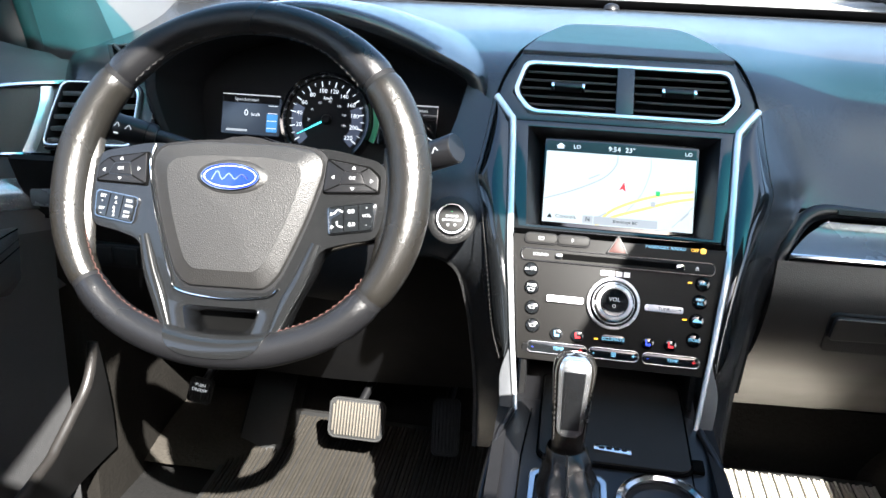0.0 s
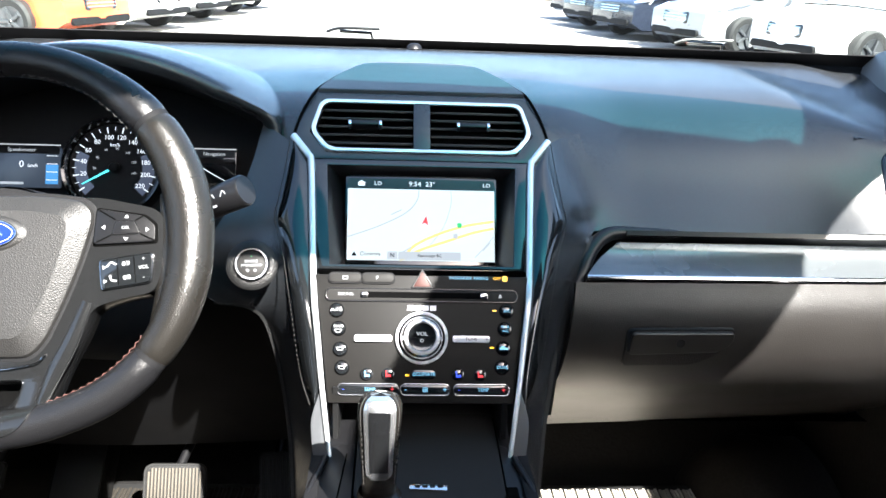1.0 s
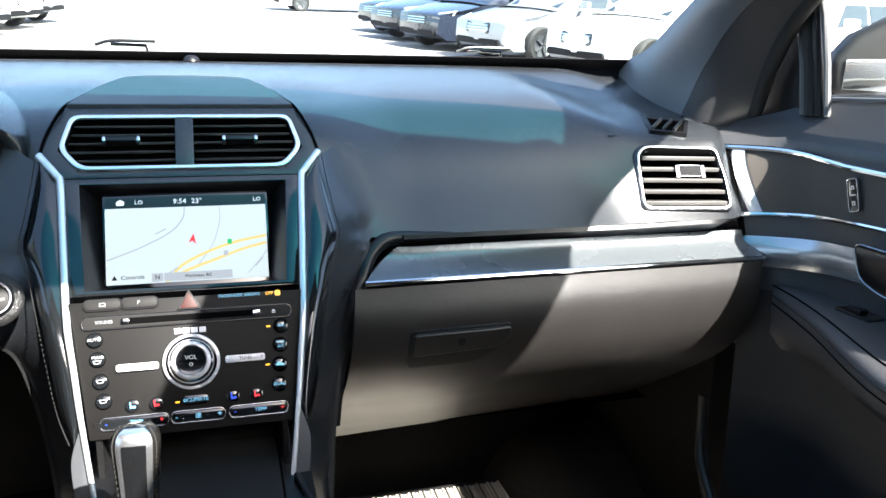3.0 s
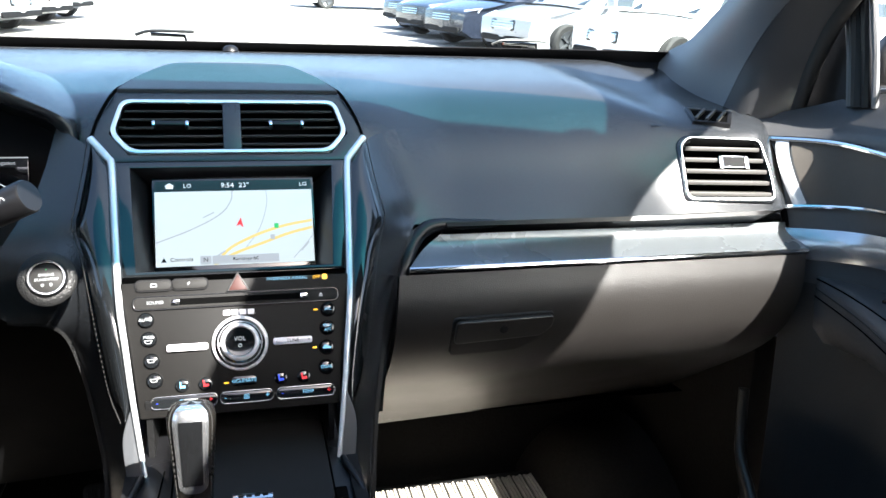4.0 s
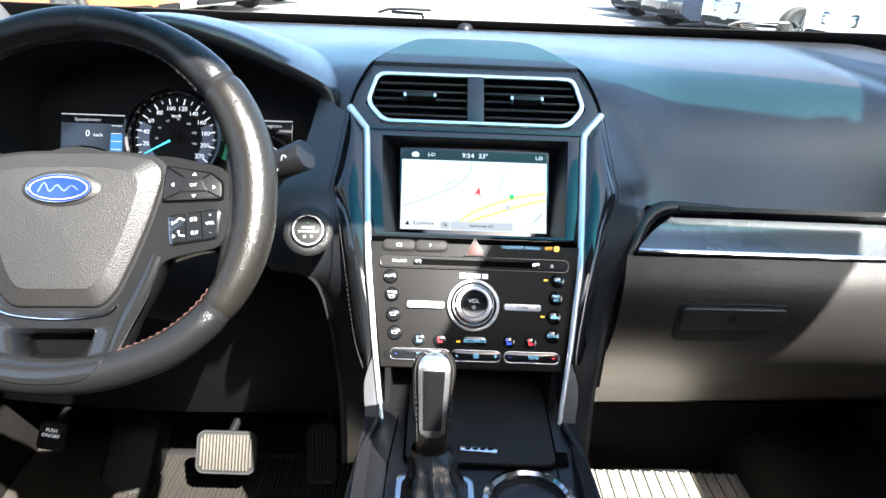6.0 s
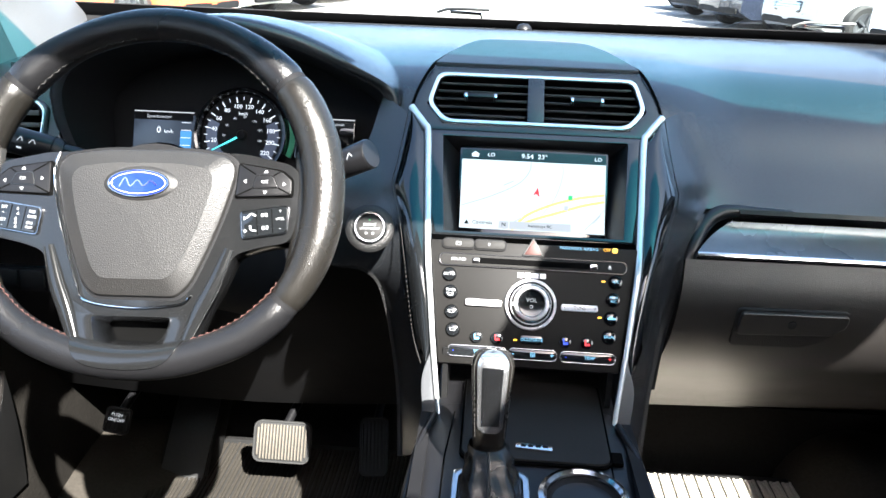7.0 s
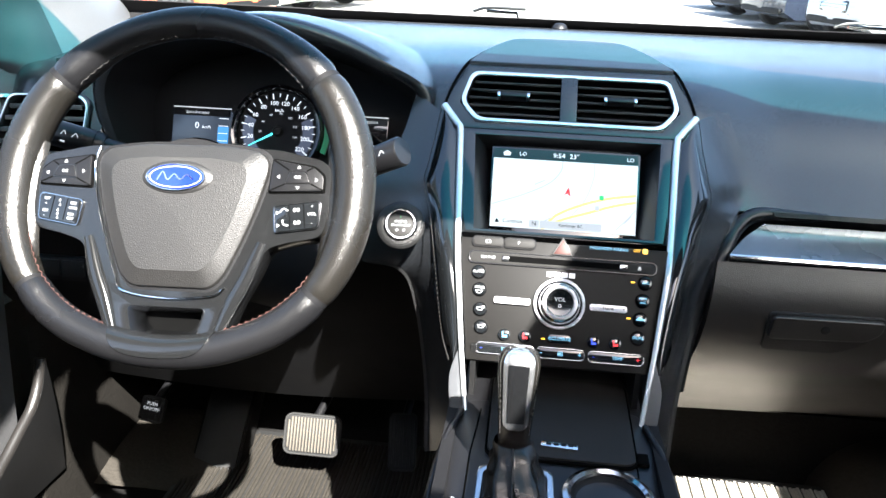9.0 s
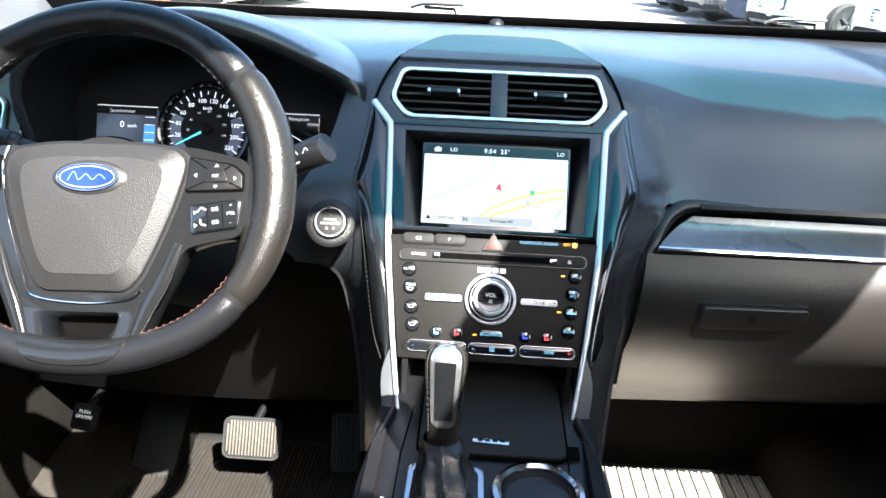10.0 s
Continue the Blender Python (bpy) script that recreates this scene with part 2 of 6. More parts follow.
def sheet(fn, nu, nv, thick=0.0, bm=None, closed=False):
    """A surface from fn(u, v) with u and v from 0 to 1; thick gives it a back."""
    b = fresh()
    g = [[b.verts.new(fn(i / nu, j / nv)) for j in range(nv + 1)] for i in range(nu + (0 if closed else 1))]
    for i in range(nu):
        for j in range(nv):
            a, c = g[i], g[(i + 1) % len(g)]
            b.faces.new((a[j], c[j], c[j + 1], a[j + 1]))
    bmesh.ops.recalc_face_normals(b, faces=b.faces)
    if thick:
        bmesh.ops.solidify(b, geom=b.faces[:], thickness=thick)
    return join(bm, b)


def smooth_line(pts, n):
    """n + 1 points on a Catmull-Rom curve through pts."""
    p = [Vector(q) for q in pts]
    p = [2 * p[0] - p[1]] + p + [2 * p[-1] - p[-2]]
    out = []
    for k in range(n + 1):
        s = k / n * (len(p) - 3)
        i = min(int(s), len(p) - 4)
        f = s - i
        a, b, c, d = p[i:i + 4]
        out.append(0.5 * (2 * b + (c - a) * f + (2 * a - 5 * b + 4 * c - d) * f * f + (3 * b - a - 3 * c + d) * f ** 3))
    return out


def tube(pts, radius, seg=12, bm=None, closed=False, flat=1.0, up=(0, 0, 1)):
    """A round bar along pts; radius is a number or a list; flat squeezes it along up."""
    b = fresh()
    p = [Vector(q) for q in pts]
    n = len(p)
    rows = []
    for i in range(n):
        d = (p[(i + 1) % n] - p[i - 1]) if closed else (p[min(i + 1, n - 1)] - p[max(i - 1, 0)])
        d.normalize()
        side = d.cross(Vector(up)).normalized()
        top = side.cross(d)
        r = radius[i] if isinstance(radius, (list, tuple)) else radius
        rows.append([b.verts.new(p[i] + r * (math.cos(a) * side + flat * math.sin(a) * top)) for a in (2 * math.pi * k / seg for k in range(seg))])
    for i in range(n if closed else n - 1):
        for k in range(seg):
            b.faces.new((rows[i][k], rows[i][(k + 1) % seg], rows[(i + 1) % n][(k + 1) % seg], rows[(i + 1) % n][k]))
    if not closed:
        b.faces.new(rows[0])
        b.faces.new(rows[-1][::-1])
    return join(bm, b)


def oblong(w, h, r, seg=5, cx=0.0, cy=0.0):
    """The outline of a rectangle with round corners."""
    pts = []
    for sx, sy, a0 in ((1, -1, -90), (1, 1, 0), (-1, 1, 90), (-1, -1, 180)):
        for k in range(seg + 1):
            a = radians(a0 + 90 * k / seg)
            pts.append((cx + sx * (w / 2 - r) + r * math.cos(a), cy + sy * (h / 2 - r) + r * math.sin(a)))
    return pts


def rounded(pts, r, seg=4):
    """The outline with its corners rounded."""
    out = []
    n = len(pts)
    for i in range(n):
        a, b, c = Vector(pts[i - 1]), Vector(pts[i]), Vector(pts[(i + 1) % n])
        d1, d2 = (a - b), (c - b)
        f = min(r, d1.length * 0.45, d2.length * 0.45)
        p, q = b + d1.normalized() * f, b + d2.normalized() * f
        for k in range(seg + 1):
            t = k / seg
            w = p * (1 - t) ** 2 + b * 2 * t * (1 - t) + q * t * t
            out.append((w.x, w.y))
    return out


def oval(rx, ry, n=40, cx=0.0, cy=0.0):
    return [(cx + rx * math.cos(2 * math.pi * k / n), cy + ry * math.sin(2 * math.pi * k / n)) for k in range(n)]


def writing(words, height, m, material, parent, name="lettering", deep=0.0002, align="CENTER"):
    """Raised letters of the given capital height, centred at m's origin, facing its z axis."""
    c = bpy.data.curves.new("letters", "FONT")
    c.body, c.align_x, c.align_y, c.size, c.extrude, c.resolution_u = words, align, "CENTER", height / 0.7, deep, 2
    o = bpy.data.objects.new("letters", c)
    scene.collection.objects.link(o)
    me = bpy.data.meshes.new_from_object(o.evaluated_get(bpy.context.evaluated_depsgraph_get()))
    bpy.data.objects.remove(o)
    b = fresh()
    b.from_mesh(me)
    bpy.data.meshes.remove(me)
    b.transform(m)
    return part(name, b, material, parent, smooth=0)


def facing(origin, up, right=(1, 0, 0)):
    """The pose of a face: x to its right, y up along it, z out of it."""
    r = Vector(right).normalized()
    n = r.cross(Vector(up)).normalized()
    u = n.cross(r)
    return Matrix.Translation(origin) @ Matrix((r, u, n)).transposed().to_4x4()


def off(x, y, z=0.0, turn=0.0):
    return pose(x, y, z, 0, 0, turn)


LOW = facing((0, -0.072, 1.044), (0, 0.053, 0.109))     # face of the lower stack
UP = facing((0, -0.040, 1.082), (0, 0.14, 0.14))        # face of the upper stack
SCREEN = facing((0, 0.0, 1.08), (0, 0.064, 0.087))      # the touch screen, foot of its display


# ---- the lot outside ----
SLOPE = 0.091          # the lot climbs ahead of the car


def lot(u, v):
    x, y = -400 + 800 * u, -400 + 1600 * v ** 1.5
    return (x, y, SLOPE * y if y > -40 else SLOPE * -40)


tagged(part("ground", sheet(lot, 40, 60, 0.0), M_ASPHALT), "sunlit grey asphalt of a sloping car lot", "ground", kind="structure")


# ---- the car's shell ----
def shell(name, bm, material, label, category):
    return tagged(part(name, bm, material), label, category, kind="structure")


def header_y(x):
    """Where the windscreen meets the roof."""
    return -0.30 - 0.10 * min(1, abs(x) / 0.8) ** 2.2


def screen_y(x):
    """Where the windscreen meets the dashboard."""
    return 0.86 - 0.36 * min(1, abs(x) / 0.8) ** 2.5


shell("floor", box((1.70, 2.0, 0.04), (0, -0.33, 0.42)), M_CARPET, "black carpeted floor of the car", "floor")
shell("wall_front", sheet(lambda u, v: (-0.84 + 1.68 * u, 0.52 + 0.22 * v, 0.44 + 0.5 * v) if v < 0.5 else (-0.84 + 1.68 * u, 0.63 + 0.12 * (v - 0.5), 0.69 + 0.9 * (v - 0.5)), 8, 12, 0.02), M_CARPET, "black carpeted bulkhead ahead of the footwells", "bulkhead")
bm = fresh()
for x0, x1, y0, y1 in ((-0.84, -0.240, -1.34, -0.45), (0.404, 0.84, -1.34, -0.45), (-0.240, 0.404, -0.674, -0.45), (-0.240, 0.404, -1.34, -1.174)):
    bm = box((x1 - x0, y1 - y0, 0.05), ((x0 + x1) / 2, (y0 + y1) / 2, 1.775), bm=bm)
bm = sheet(lambda u, v: (-0.84 + 1.68 * u, -0.455 + (header_y(-0.84 + 1.68 * u) + 0.455) * v, 1.792), 30, 3, 0.014, bm)
shell("ceiling", bm, M_HEADLINER, "grey cloth headliner with an open sunroof", "headliner")
for side, word in ((1, "right"), (-1, "left")):
    bm = box((0.05, 0.95, 0.05), (side * 0.795, -0.85, 1.762), width=0.012)
    bm = box((0.06, 0.16, 0.55), (side * 0.825, -1.22, 1.50), m=None, width=0.02, bm=bm)
    bm = box((0.05, 0.36, 0.86), (side * 0.885, -1.17, 0.85), width=0.01, bm=bm)
    bm = box((0.05, 1.3, 0.80), (side * 0.945, 0.25, 0.82), width=0.01, bm=bm)
    shell("kick_panel_" + word, box((0.05, 0.62, 0.66), (side * 0.83, 0.45, 0.75), width=0.01), M_KICK, "brown-black carpeted side of the footwell", "footwell side")
    head = smooth_line([(0.862, 0.075, 1.44), (0.860, -0.04, 1.48), (0.855, -0.17, 1.56), (0.845, -0.37, 1.66), (0.832, -0.57, 1.732), (0.803, -0.75, 1.742), (0.80, -1.0, 1.742), (0.80, -1.32, 1.742)], 30)
    bm = sheet(lambda u, v: (side * (head[round(u * 30)].x * (1 - v) + 0.825 * v), head[round(u * 30)].y, head[round(u * 30)].z * (1 - v) + 1.765 * v), 30, 3, 0.03, bm)
    shell("wall_" + word, bm, M_PILLAR, "grey plastic side wall and pillars of the car", "wall")
# Added wall that the car doesn't have; it keeps rear light out.
shell("wall_back", box((1.72, 0.05, 1.36), (0, -1.33, 1.12), width=0.01), M_DARKCLOTH, "plain dark wall added behind the cabin to hold back light", "wall")


def windscreen(u, v):
    x = (-0.86 + 1.72 * u) * (1 - 0.03 * v)
    y = screen_y(x / (1 - 0.03 * v)) * (1 - v) + (header_y(x) + 0.005) * v
    return (x, y, 1.315 + 0.46 * v + 0.03 * math.sin(math.pi * v))


ws = shell("window_1", sheet(lambda u, v: windscreen(u, 0.80 * v), 32, 9), M_GLASS, "raked curved windscreen with a faint teal tint", "windscreen")
ws.visible_shadow = False
band_glass = shell("window_shade_band", sheet(lambda u, v: windscreen(u, 0.80 + 0.20 * v), 32, 5), M_SHADE, "teal tinted shade band along the top of the windscreen", "windscreen")


def frit(u, v):
    p = Vector(windscreen(u, 0.0)).lerp(Vector(windscreen(u, 0.035)), v)
    return p + Vector((0, -0.006, -0.004))


shell("windscreen_band", sheet(frit, 32, 2, 0.002), M_DARK, "matt black band along the foot of the windscreen", "band")

shell("cowl", sheet(lambda u, v: Vector(windscreen(u, 0.0)).lerp(Vector((-0.80 + 1.60 * u, screen_y(-0.80 + 1.60 * u) - 0.035, 1.285)), v), 32, 2, 0.003), M_DARK, "black cowl under the windscreen's foot", "cowl")

# A-pillars: broad covers that flare out where they meet the dashboard
PILLAR = [[(0.800, 0.560, 1.262), (0.800, 0.490, 1.322), (0.799, 0.405, 1.348), (0.797, 0.310, 1.402), (0.794, 0.210, 1.453), (0.812, -0.090, 1.607), (0.828, -0.395, 1.765)],
          [(0.771, 0.440, 1.255), (0.776, 0.385, 1.295), (0.781, 0.330, 1.335), (0.785, 0.255, 1.390), (0.785, 0.165, 1.442), (0.805, -0.125, 1.600), (0.822, -0.420, 1.765)],
          [(0.777, 0.318, 1.225), (0.783, 0.287, 1.270), (0.790, 0.255, 1.320), (0.793, 0.195, 1.390), (0.792, 0.105, 1.445), (0.812, -0.175, 1.597), (0.826, -0.450, 1.765)],
          [(0.793, 0.236, 1.212), (0.801, 0.223, 1.265), (0.811, 0.208, 1.323), (0.816, 0.158, 1.390), (0.816, 0.075, 1.446), (0.826, -0.205, 1.597), (0.836, -0.480, 1.765)],
          [(0.868, 0.205, 1.205), (0.869, 0.190, 1.262), (0.868, 0.165, 1.322), (0.864, 0.118, 1.390), (0.860, 0.042, 1.446), (0.858, -0.230, 1.597), (0.850, -0.510, 1.765)]]
PILLAR = [smooth_line(line, 28) for line in PILLAR]
for side, word in ((1, "right"), (-1, "left")):
    def pillar(u, v, side=side):
        p = smooth_line([line[round(v * 28)] for line in PILLAR], 16)[round(u * 16)]
        return (side * p.x, p.y, p.z)
    shell("door_seal_" + word, tube([Vector(pillar(1, k / 28)) for k in range(29)], 0.013, 10), M_BLACKRUB, "black rubber door seal along the pillar", "seal")
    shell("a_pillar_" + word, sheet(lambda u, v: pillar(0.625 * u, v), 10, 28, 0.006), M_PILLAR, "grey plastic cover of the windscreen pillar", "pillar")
    shell("pillar_edge_" + word, sheet(lambda u, v: pillar(0.625 + 0.375 * u, v), 6, 28, 0.006), M_FLANK, "rear flank of the windscreen pillar, darkened for shade", "pillar")


# ---- dashboard ----
dash = thing("dashboard", "dark grey soft vinyl dashboard with silver trim strip", "dashboard", (0, 0.2, 0.9))
OUTER = [(0.80, 1.312), (0.70, 1.309), (0.60, 1.304), (0.50, 1.296), (0.40, 1.285), (0.31, 1.271), (0.240, 1.250), (0.182, 1.212), (0.125, 1.155), (0.072, 1.106)]
MIDDLE = [(0.80, 1.312), (0.70, 1.309), (0.60, 1.305), (0.48, 1.299), (0.36, 1.288), (0.26, 1.271), (0.185, 1.252), (0.135, 1.222), (0.095, 1.165), (0.06, 1.106)]
END = [(0.80, 1.312), (0.70, 1.304), (0.60, 1.289), (0.48, 1.268), (0.36, 1.254), (0.25, 1.239), (0.172, 1.219), (0.130, 1.175), (0.098, 1.130), (0.085, 1.106)]


def blend(a, b, f):
    f = max(0.0, min(1.0, f))
    f = f * f * (3 - 2 * f)
    return a + (b - a) * f


def pad_point(x, v):
    lines = PAD_LINES
    k = min(54, int(round(v * 54)))
    ax = abs(x)
    y = blend(lines[1][k].y, lines[0][k].y, (ax - 0.15) / 0.15)
    z = blend(lines[1][k].z, lines[0][k].z, (ax - 0.15) / 0.15)
    y, z = blend(y, lines[2][k].y, (ax - 0.52) / 0.14), blend(z, lines[2][k].z, (ax - 0.52) / 0.14)
    y = 0.06 + (y - 0.06) * (screen_y(x) - 0.08) / 0.74
    # its ends turn away towards the doors
    y += 0.048 * max(0.0, (ax - 0.748) / 0.05) ** 1.8 * blend(1, 0, (y - 0.16) / 0.12) * blend(0.55, 1, (z - 1.10) / 0.06)
    # the pad dips towards the pillar's foot
    z -= blend(0, 0.014, (ax - 0.69) / 0.08) * blend(0, 1, (y - 0.17) / 0.06)
    return (x, y, z)


PAD_LINES = [smooth_line([(0, *p) for p in line], 54) for line in (OUTER, MIDDLE, END)]
VENT_R = facing((0.705, 0.1005, 1.1605), (0, 0.05, 0.087), (0.98, -0.075, -0.02))
VENT_L = facing((-0.712, 0.0935, 1.160), (0, 0.05, 0.087), (0.98, 0.075, 0.02))


MOUTH_R = [(-0.078, -0.038), (0.051, -0.038), (0.049, 0.005), (0.041, 0.047), (-0.064, 0.049), (-0.078, 0.036)]
MOUTH_L = [(0.052, -0.047), (-0.066, -0.050), (-0.061, -0.005), (-0.052, 0.036), (0.038, 0.037), (0.052, 0.024)]


def inside(p, poly, grow=0.0):
    c = Vector((sum(x for x, _ in poly), sum(y for _, y in poly))) / len(poly)
    q = c + (Vector((p[0], p[1])) - c) / (1 + grow)
    hits = 0
    for (x0, y0), (x1, y1) in zip(poly, poly[1:] + poly[:1]):
        if (y0 > q.y) != (y1 > q.y) and q.x < x0 + (q.y - y0) * (x1 - x0) / (y1 - y0):
            hits += 1
    return hits % 2 == 1


def open_for(bm, m, mouth):
    """Cut the mouth of an end vent out of the pad."""
    inv = m.inverted()
    gone = []
    for f in bm.faces:
        p = inv @ f.calc_center_median()
        if abs(p.z) < 0.05 and inside((p.x, p.y), mouth, 0.05):
            gone.append(f)
    bmesh.ops.delete(bm, geom=gone, context="FACES")
    return bm


part("upper_pad", open_for(sheet(lambda u, v: pad_point(-0.205 + 1.003 * u, v), 130, 54), VENT_R, MOUTH_R), M_PAD, dash, "dark blue-grey grained soft vinyl pad", 60)
part("upper_pad", sheet(lambda u, v: pad_point(-0.62 + 0.418 * u, 0.48 * v), 24, 26), M_PAD, dash, "dark blue-grey grained soft vinyl pad", 60)
part("upper_pad", sheet(lambda u, v: pad_point(-0.40 + 0.198 * u, 0.48 + 0.20 * v), 24, 11), M_PAD, dash, "dark blue-grey grained soft vinyl pad", 60)
part("upper_pad", open_for(sheet(lambda u, v: pad_point(-0.80 + 0.163 * u, v), 24, 54), VENT_L, MOUTH_L), M_PAD, dash, "dark blue-grey grained soft vinyl pad", 60)
# lip under the pad, recess behind the trim, on the passenger's side
part("lip", sheet(lambda u, v: (0.262 + 0.530 * u, 0.062 + 0.028 * v + 0.03 * max(0, u - 0.6) + 0.03 * max(0, u - 0.9) * 10, 1.108 - 0.016 * v), 30, 3, 0.006), M_SATIN, dash)


def trim_strip(u, v):
    x = 0.205 + 0.60 * u + 0.05 * v * (1 - u)
    z = 1.062 + 0.030 * v - 0.008 * u
    y = 0.018 + 0.045 * v + 0.035 * u + 0.012 * math.sin(math.pi * v)
    return (x, y, z)


part("trim_strip", sheet(trim_strip, 30, 6, 0.006), M_TRIM, dash, "silver-blue brushed trim strip")
part("chrome_strip", tube([(0.203 + 0.60 * k / 20, 0.012 + 0.037 * k / 20, 1.0605 - 0.009 * k / 20) for k in range(21)], 0.0035, 8), M_CHROME, dash, "bright chrome strip")


GLOVE = smooth_line([(0, -0.0, 0), (0, -0.012, 0), (0, -0.013, 0), (0, -0.003, 0), (0, 0.022, 0), (0, 0.062, 0), (0, 0.110, 0), (0, 0.160, 0), (0, 0.211, 0), (0, 0.262, 0)], 40)


def glove_face(u, v):
    x0, x1 = 0.19 - 0.03 * v, 0.80 - 0.06 * v
    x = x0 + (x1 - x0) * u
    belly = GLOVE[max(0, min(40, round(v * 40)))]
    y = 0.012 + 0.037 * u + belly.y
    z = 1.054 - 0.007 * u - (0.328 - 0.01 * u) * v
    return (x, y, z)


glove = part("glovebox_door", sheet(glove_face, 30, 40, 0.012), M_GLOVE, dash, "grained black glovebox door")


def on_glove(x, z):
    """The pose on the glovebox face at that x and height."""
    v = (1.054 - z) / 0.324
    u = (x - (0.19 - 0.03 * v)) / 0.61
    p = Vector(glove_face(u, v))
    du, dv = Vector(glove_face(u + 0.02, v)) - p, p - Vector(glove_face(u, v + 0.05))
    return facing(p, dv, du)


gm = on_glove(0.325, 0.978)
part("handle_recess", slab(rounded([(-0.069, -0.030), (0.022, -0.030), (0.050, -0.018), (0.070, 0.004), (0.072, 0.023), (-0.067, 0.023)], 0.008), 0.006, gm, 0.0015, top=0.0015), M_HARD, glove)
part("handle", slab(rounded([(-0.065, -0.011), (0.052, -0.008), (0.068, 0.004), (0.069, 0.020), (-0.063, 0.020)], 0.006), 0.012, gm, 0.003, top=0.007, segments=3), M_GLOVE, glove, "black glovebox latch handle")
part("lock_cylinder", lathe([(0, 0.0065), (0.004, 0.0065), (0.0055, 0.006), (0.006, 0.004)], gm @ off(0.0, 0.006, 0.0015), 20), M_DARK, glove)
# under the dash: closing panel, black to stand for the shade there
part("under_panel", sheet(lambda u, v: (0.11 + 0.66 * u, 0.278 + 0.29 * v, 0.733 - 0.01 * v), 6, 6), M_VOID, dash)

# end vents of the dashboard


def side_vent(m, parent, mouth):
    c = Vector((sum(x for x, _ in mouth), sum(y for _, y in mouth))) / len(mouth)
    if sum(x0 * y1 - x1 * y0 for (x0, y0), (x1, y1) in zip(mouth, mouth[1:] + mouth[:1])) < 0:
        mouth = mouth[::-1]

    def grown(d):
        out = []
        for x, y in mouth:
            q = Vector((x, y)) - c
            out.append((x + d * (1 if q.x > 0 else -1), y + d * (1 if q.y > 0 else -1) * (0 if abs(q.y) < 0.012 else 1)))
        return rounded(out, 0.010, 4)
    rings = [(grown(d), z) for d, z in ((0.0090, -0.0080), (0.0082, -0.0030), (0.0072, -0.0008), (0.0058, 0.0006), (0.0046, 0.0006), (0.0046, -0.010))]

    def bezel(u, v):
        pts, z = rings[round(v * (len(rings) - 1))]
        x, y = pts[round(u * len(pts)) % len(pts)]
        return m @ Vector((x, y, z))
    vent = part("air_vent", sheet(bezel, len(rings[0][0]), len(rings) - 1, closed=True), M_PAD, parent, "dashboard end air vent with chrome edge")
    part("surround", ring(grown(0.0048), grown(0.0026), 0.012, m, 0.0007, top=0.0030), M_VENTCHROME, vent, "thin chrome surround")
    part("liner", ring(grown(0.0026), grown(0.0), 0.040, m, 0, top=0.0010, inner_drop=0.004), M_DARK, vent)
    part("duct", slab(grown(0.0040), 0.004, m, 0, top=-0.040), M_VOID, vent)
    ys = [y for _, y in mouth]
    y0, y1 = min(ys), max(ys)
    for k in range(5):
        y = y0 + (y1 - y0) * (k + 0.42) / 5
        xs = [x0 + (y - ya) * (xb - x0) / (yb - ya) for (x0, ya), (xb, yb) in zip(mouth, mouth[1:] + mouth[:1]) if (ya > y) != (yb > y)]
        part("slat", box((max(xs) - min(xs), 0.0062, 0.022), (0, 0, 0), m @ off((max(xs) + min(xs)) / 2, y, -0.009) @ pose(0, 0, 0, 24), 0.0016), M_ENDSLAT, vent)
    tx, ty = c.x + 0.010, c.y + 0.004
    part("tab", slab(oblong(0.040, 0.016, 0.004), 0.010, m @ off(tx, ty), 0.002, top=0.004), M_DARK, vent, "black tab with chrome ends")
    for s in (-1, 1):
        part("tab_end", slab(oblong(0.0065, 0.020, 0.002), 0.010, m @ off(tx + s * 0.0200, ty - 0.001), 0.001, top=0.0050), M_DARKCHROME, vent)
        part("tab_edge", box((0.034, 0.0014, 0.003), (tx, ty + s * 0.0082, 0.0032), m, 0.0005), M_DIMCHROME, vent)


side_vent(VENT_R, dash, MOUTH_R)
side_vent(VENT_L, dash, MOUTH_L)
# demister outlets in the pad's corners
for s in (1, -1):
    zd = min((pad_point(s * 0.700, k / 54) for k in range(55)), key=lambda q: abs(q[1] - 0.172))[2]
    dm = facing((s * 0.700, 0.172, zd - 0.001), (0, 0.10, 0.026), (1, -0.40 * s, -0.06 * s))
    put = lambda pts: pts if s > 0 else [(-x, y) for x, y in reversed(pts)]
    mouth = put([(-0.024, -0.024), (0.020, -0.024), (0.029, 0.024), (-0.028, 0.027)])
    d = part("demister", ring(put([(-0.030, -0.030), (0.025, -0.030), (0.036, 0.030), (-0.035, 0.033)]), mouth, 0.014, dm, 0.001, top=0.003), M_SATIN, dash, "black demister outlet")
    part("duct", slab(mouth, 0.002, dm, 0, top=0.0015), M_VOID, d)
    for k in range(3):
        part("slat", box((0.004, 0.052, 0.006), (0, 0, 0), dm @ off(s * (-0.016 + 0.016 * k), 0.001, 0.003, -22 * s), 0.0008), M_ENDSLAT, d)
# defroster slots and sensor at the windscreen's foot
for x0, x1 in ((-0.62, -0.06), (0.06, 0.50)):
    pts = [Vector((x, 0.06 + 0.70 * (screen_y(x) - 0.08) / 0.74, 1.309)) for x in (x0 + (x1 - x0) * k / 14 for k in range(15))]
    part("defroster_slot", tube(pts, 0.005, 6, flat=0.5), M_DARK, dash, "long black defroster slot")
    part("slot_edge", tube([p + Vector((0, -0.012, 0.0)) for p in pts], 0.003, 6, flat=0.7), M_PAD, dash)
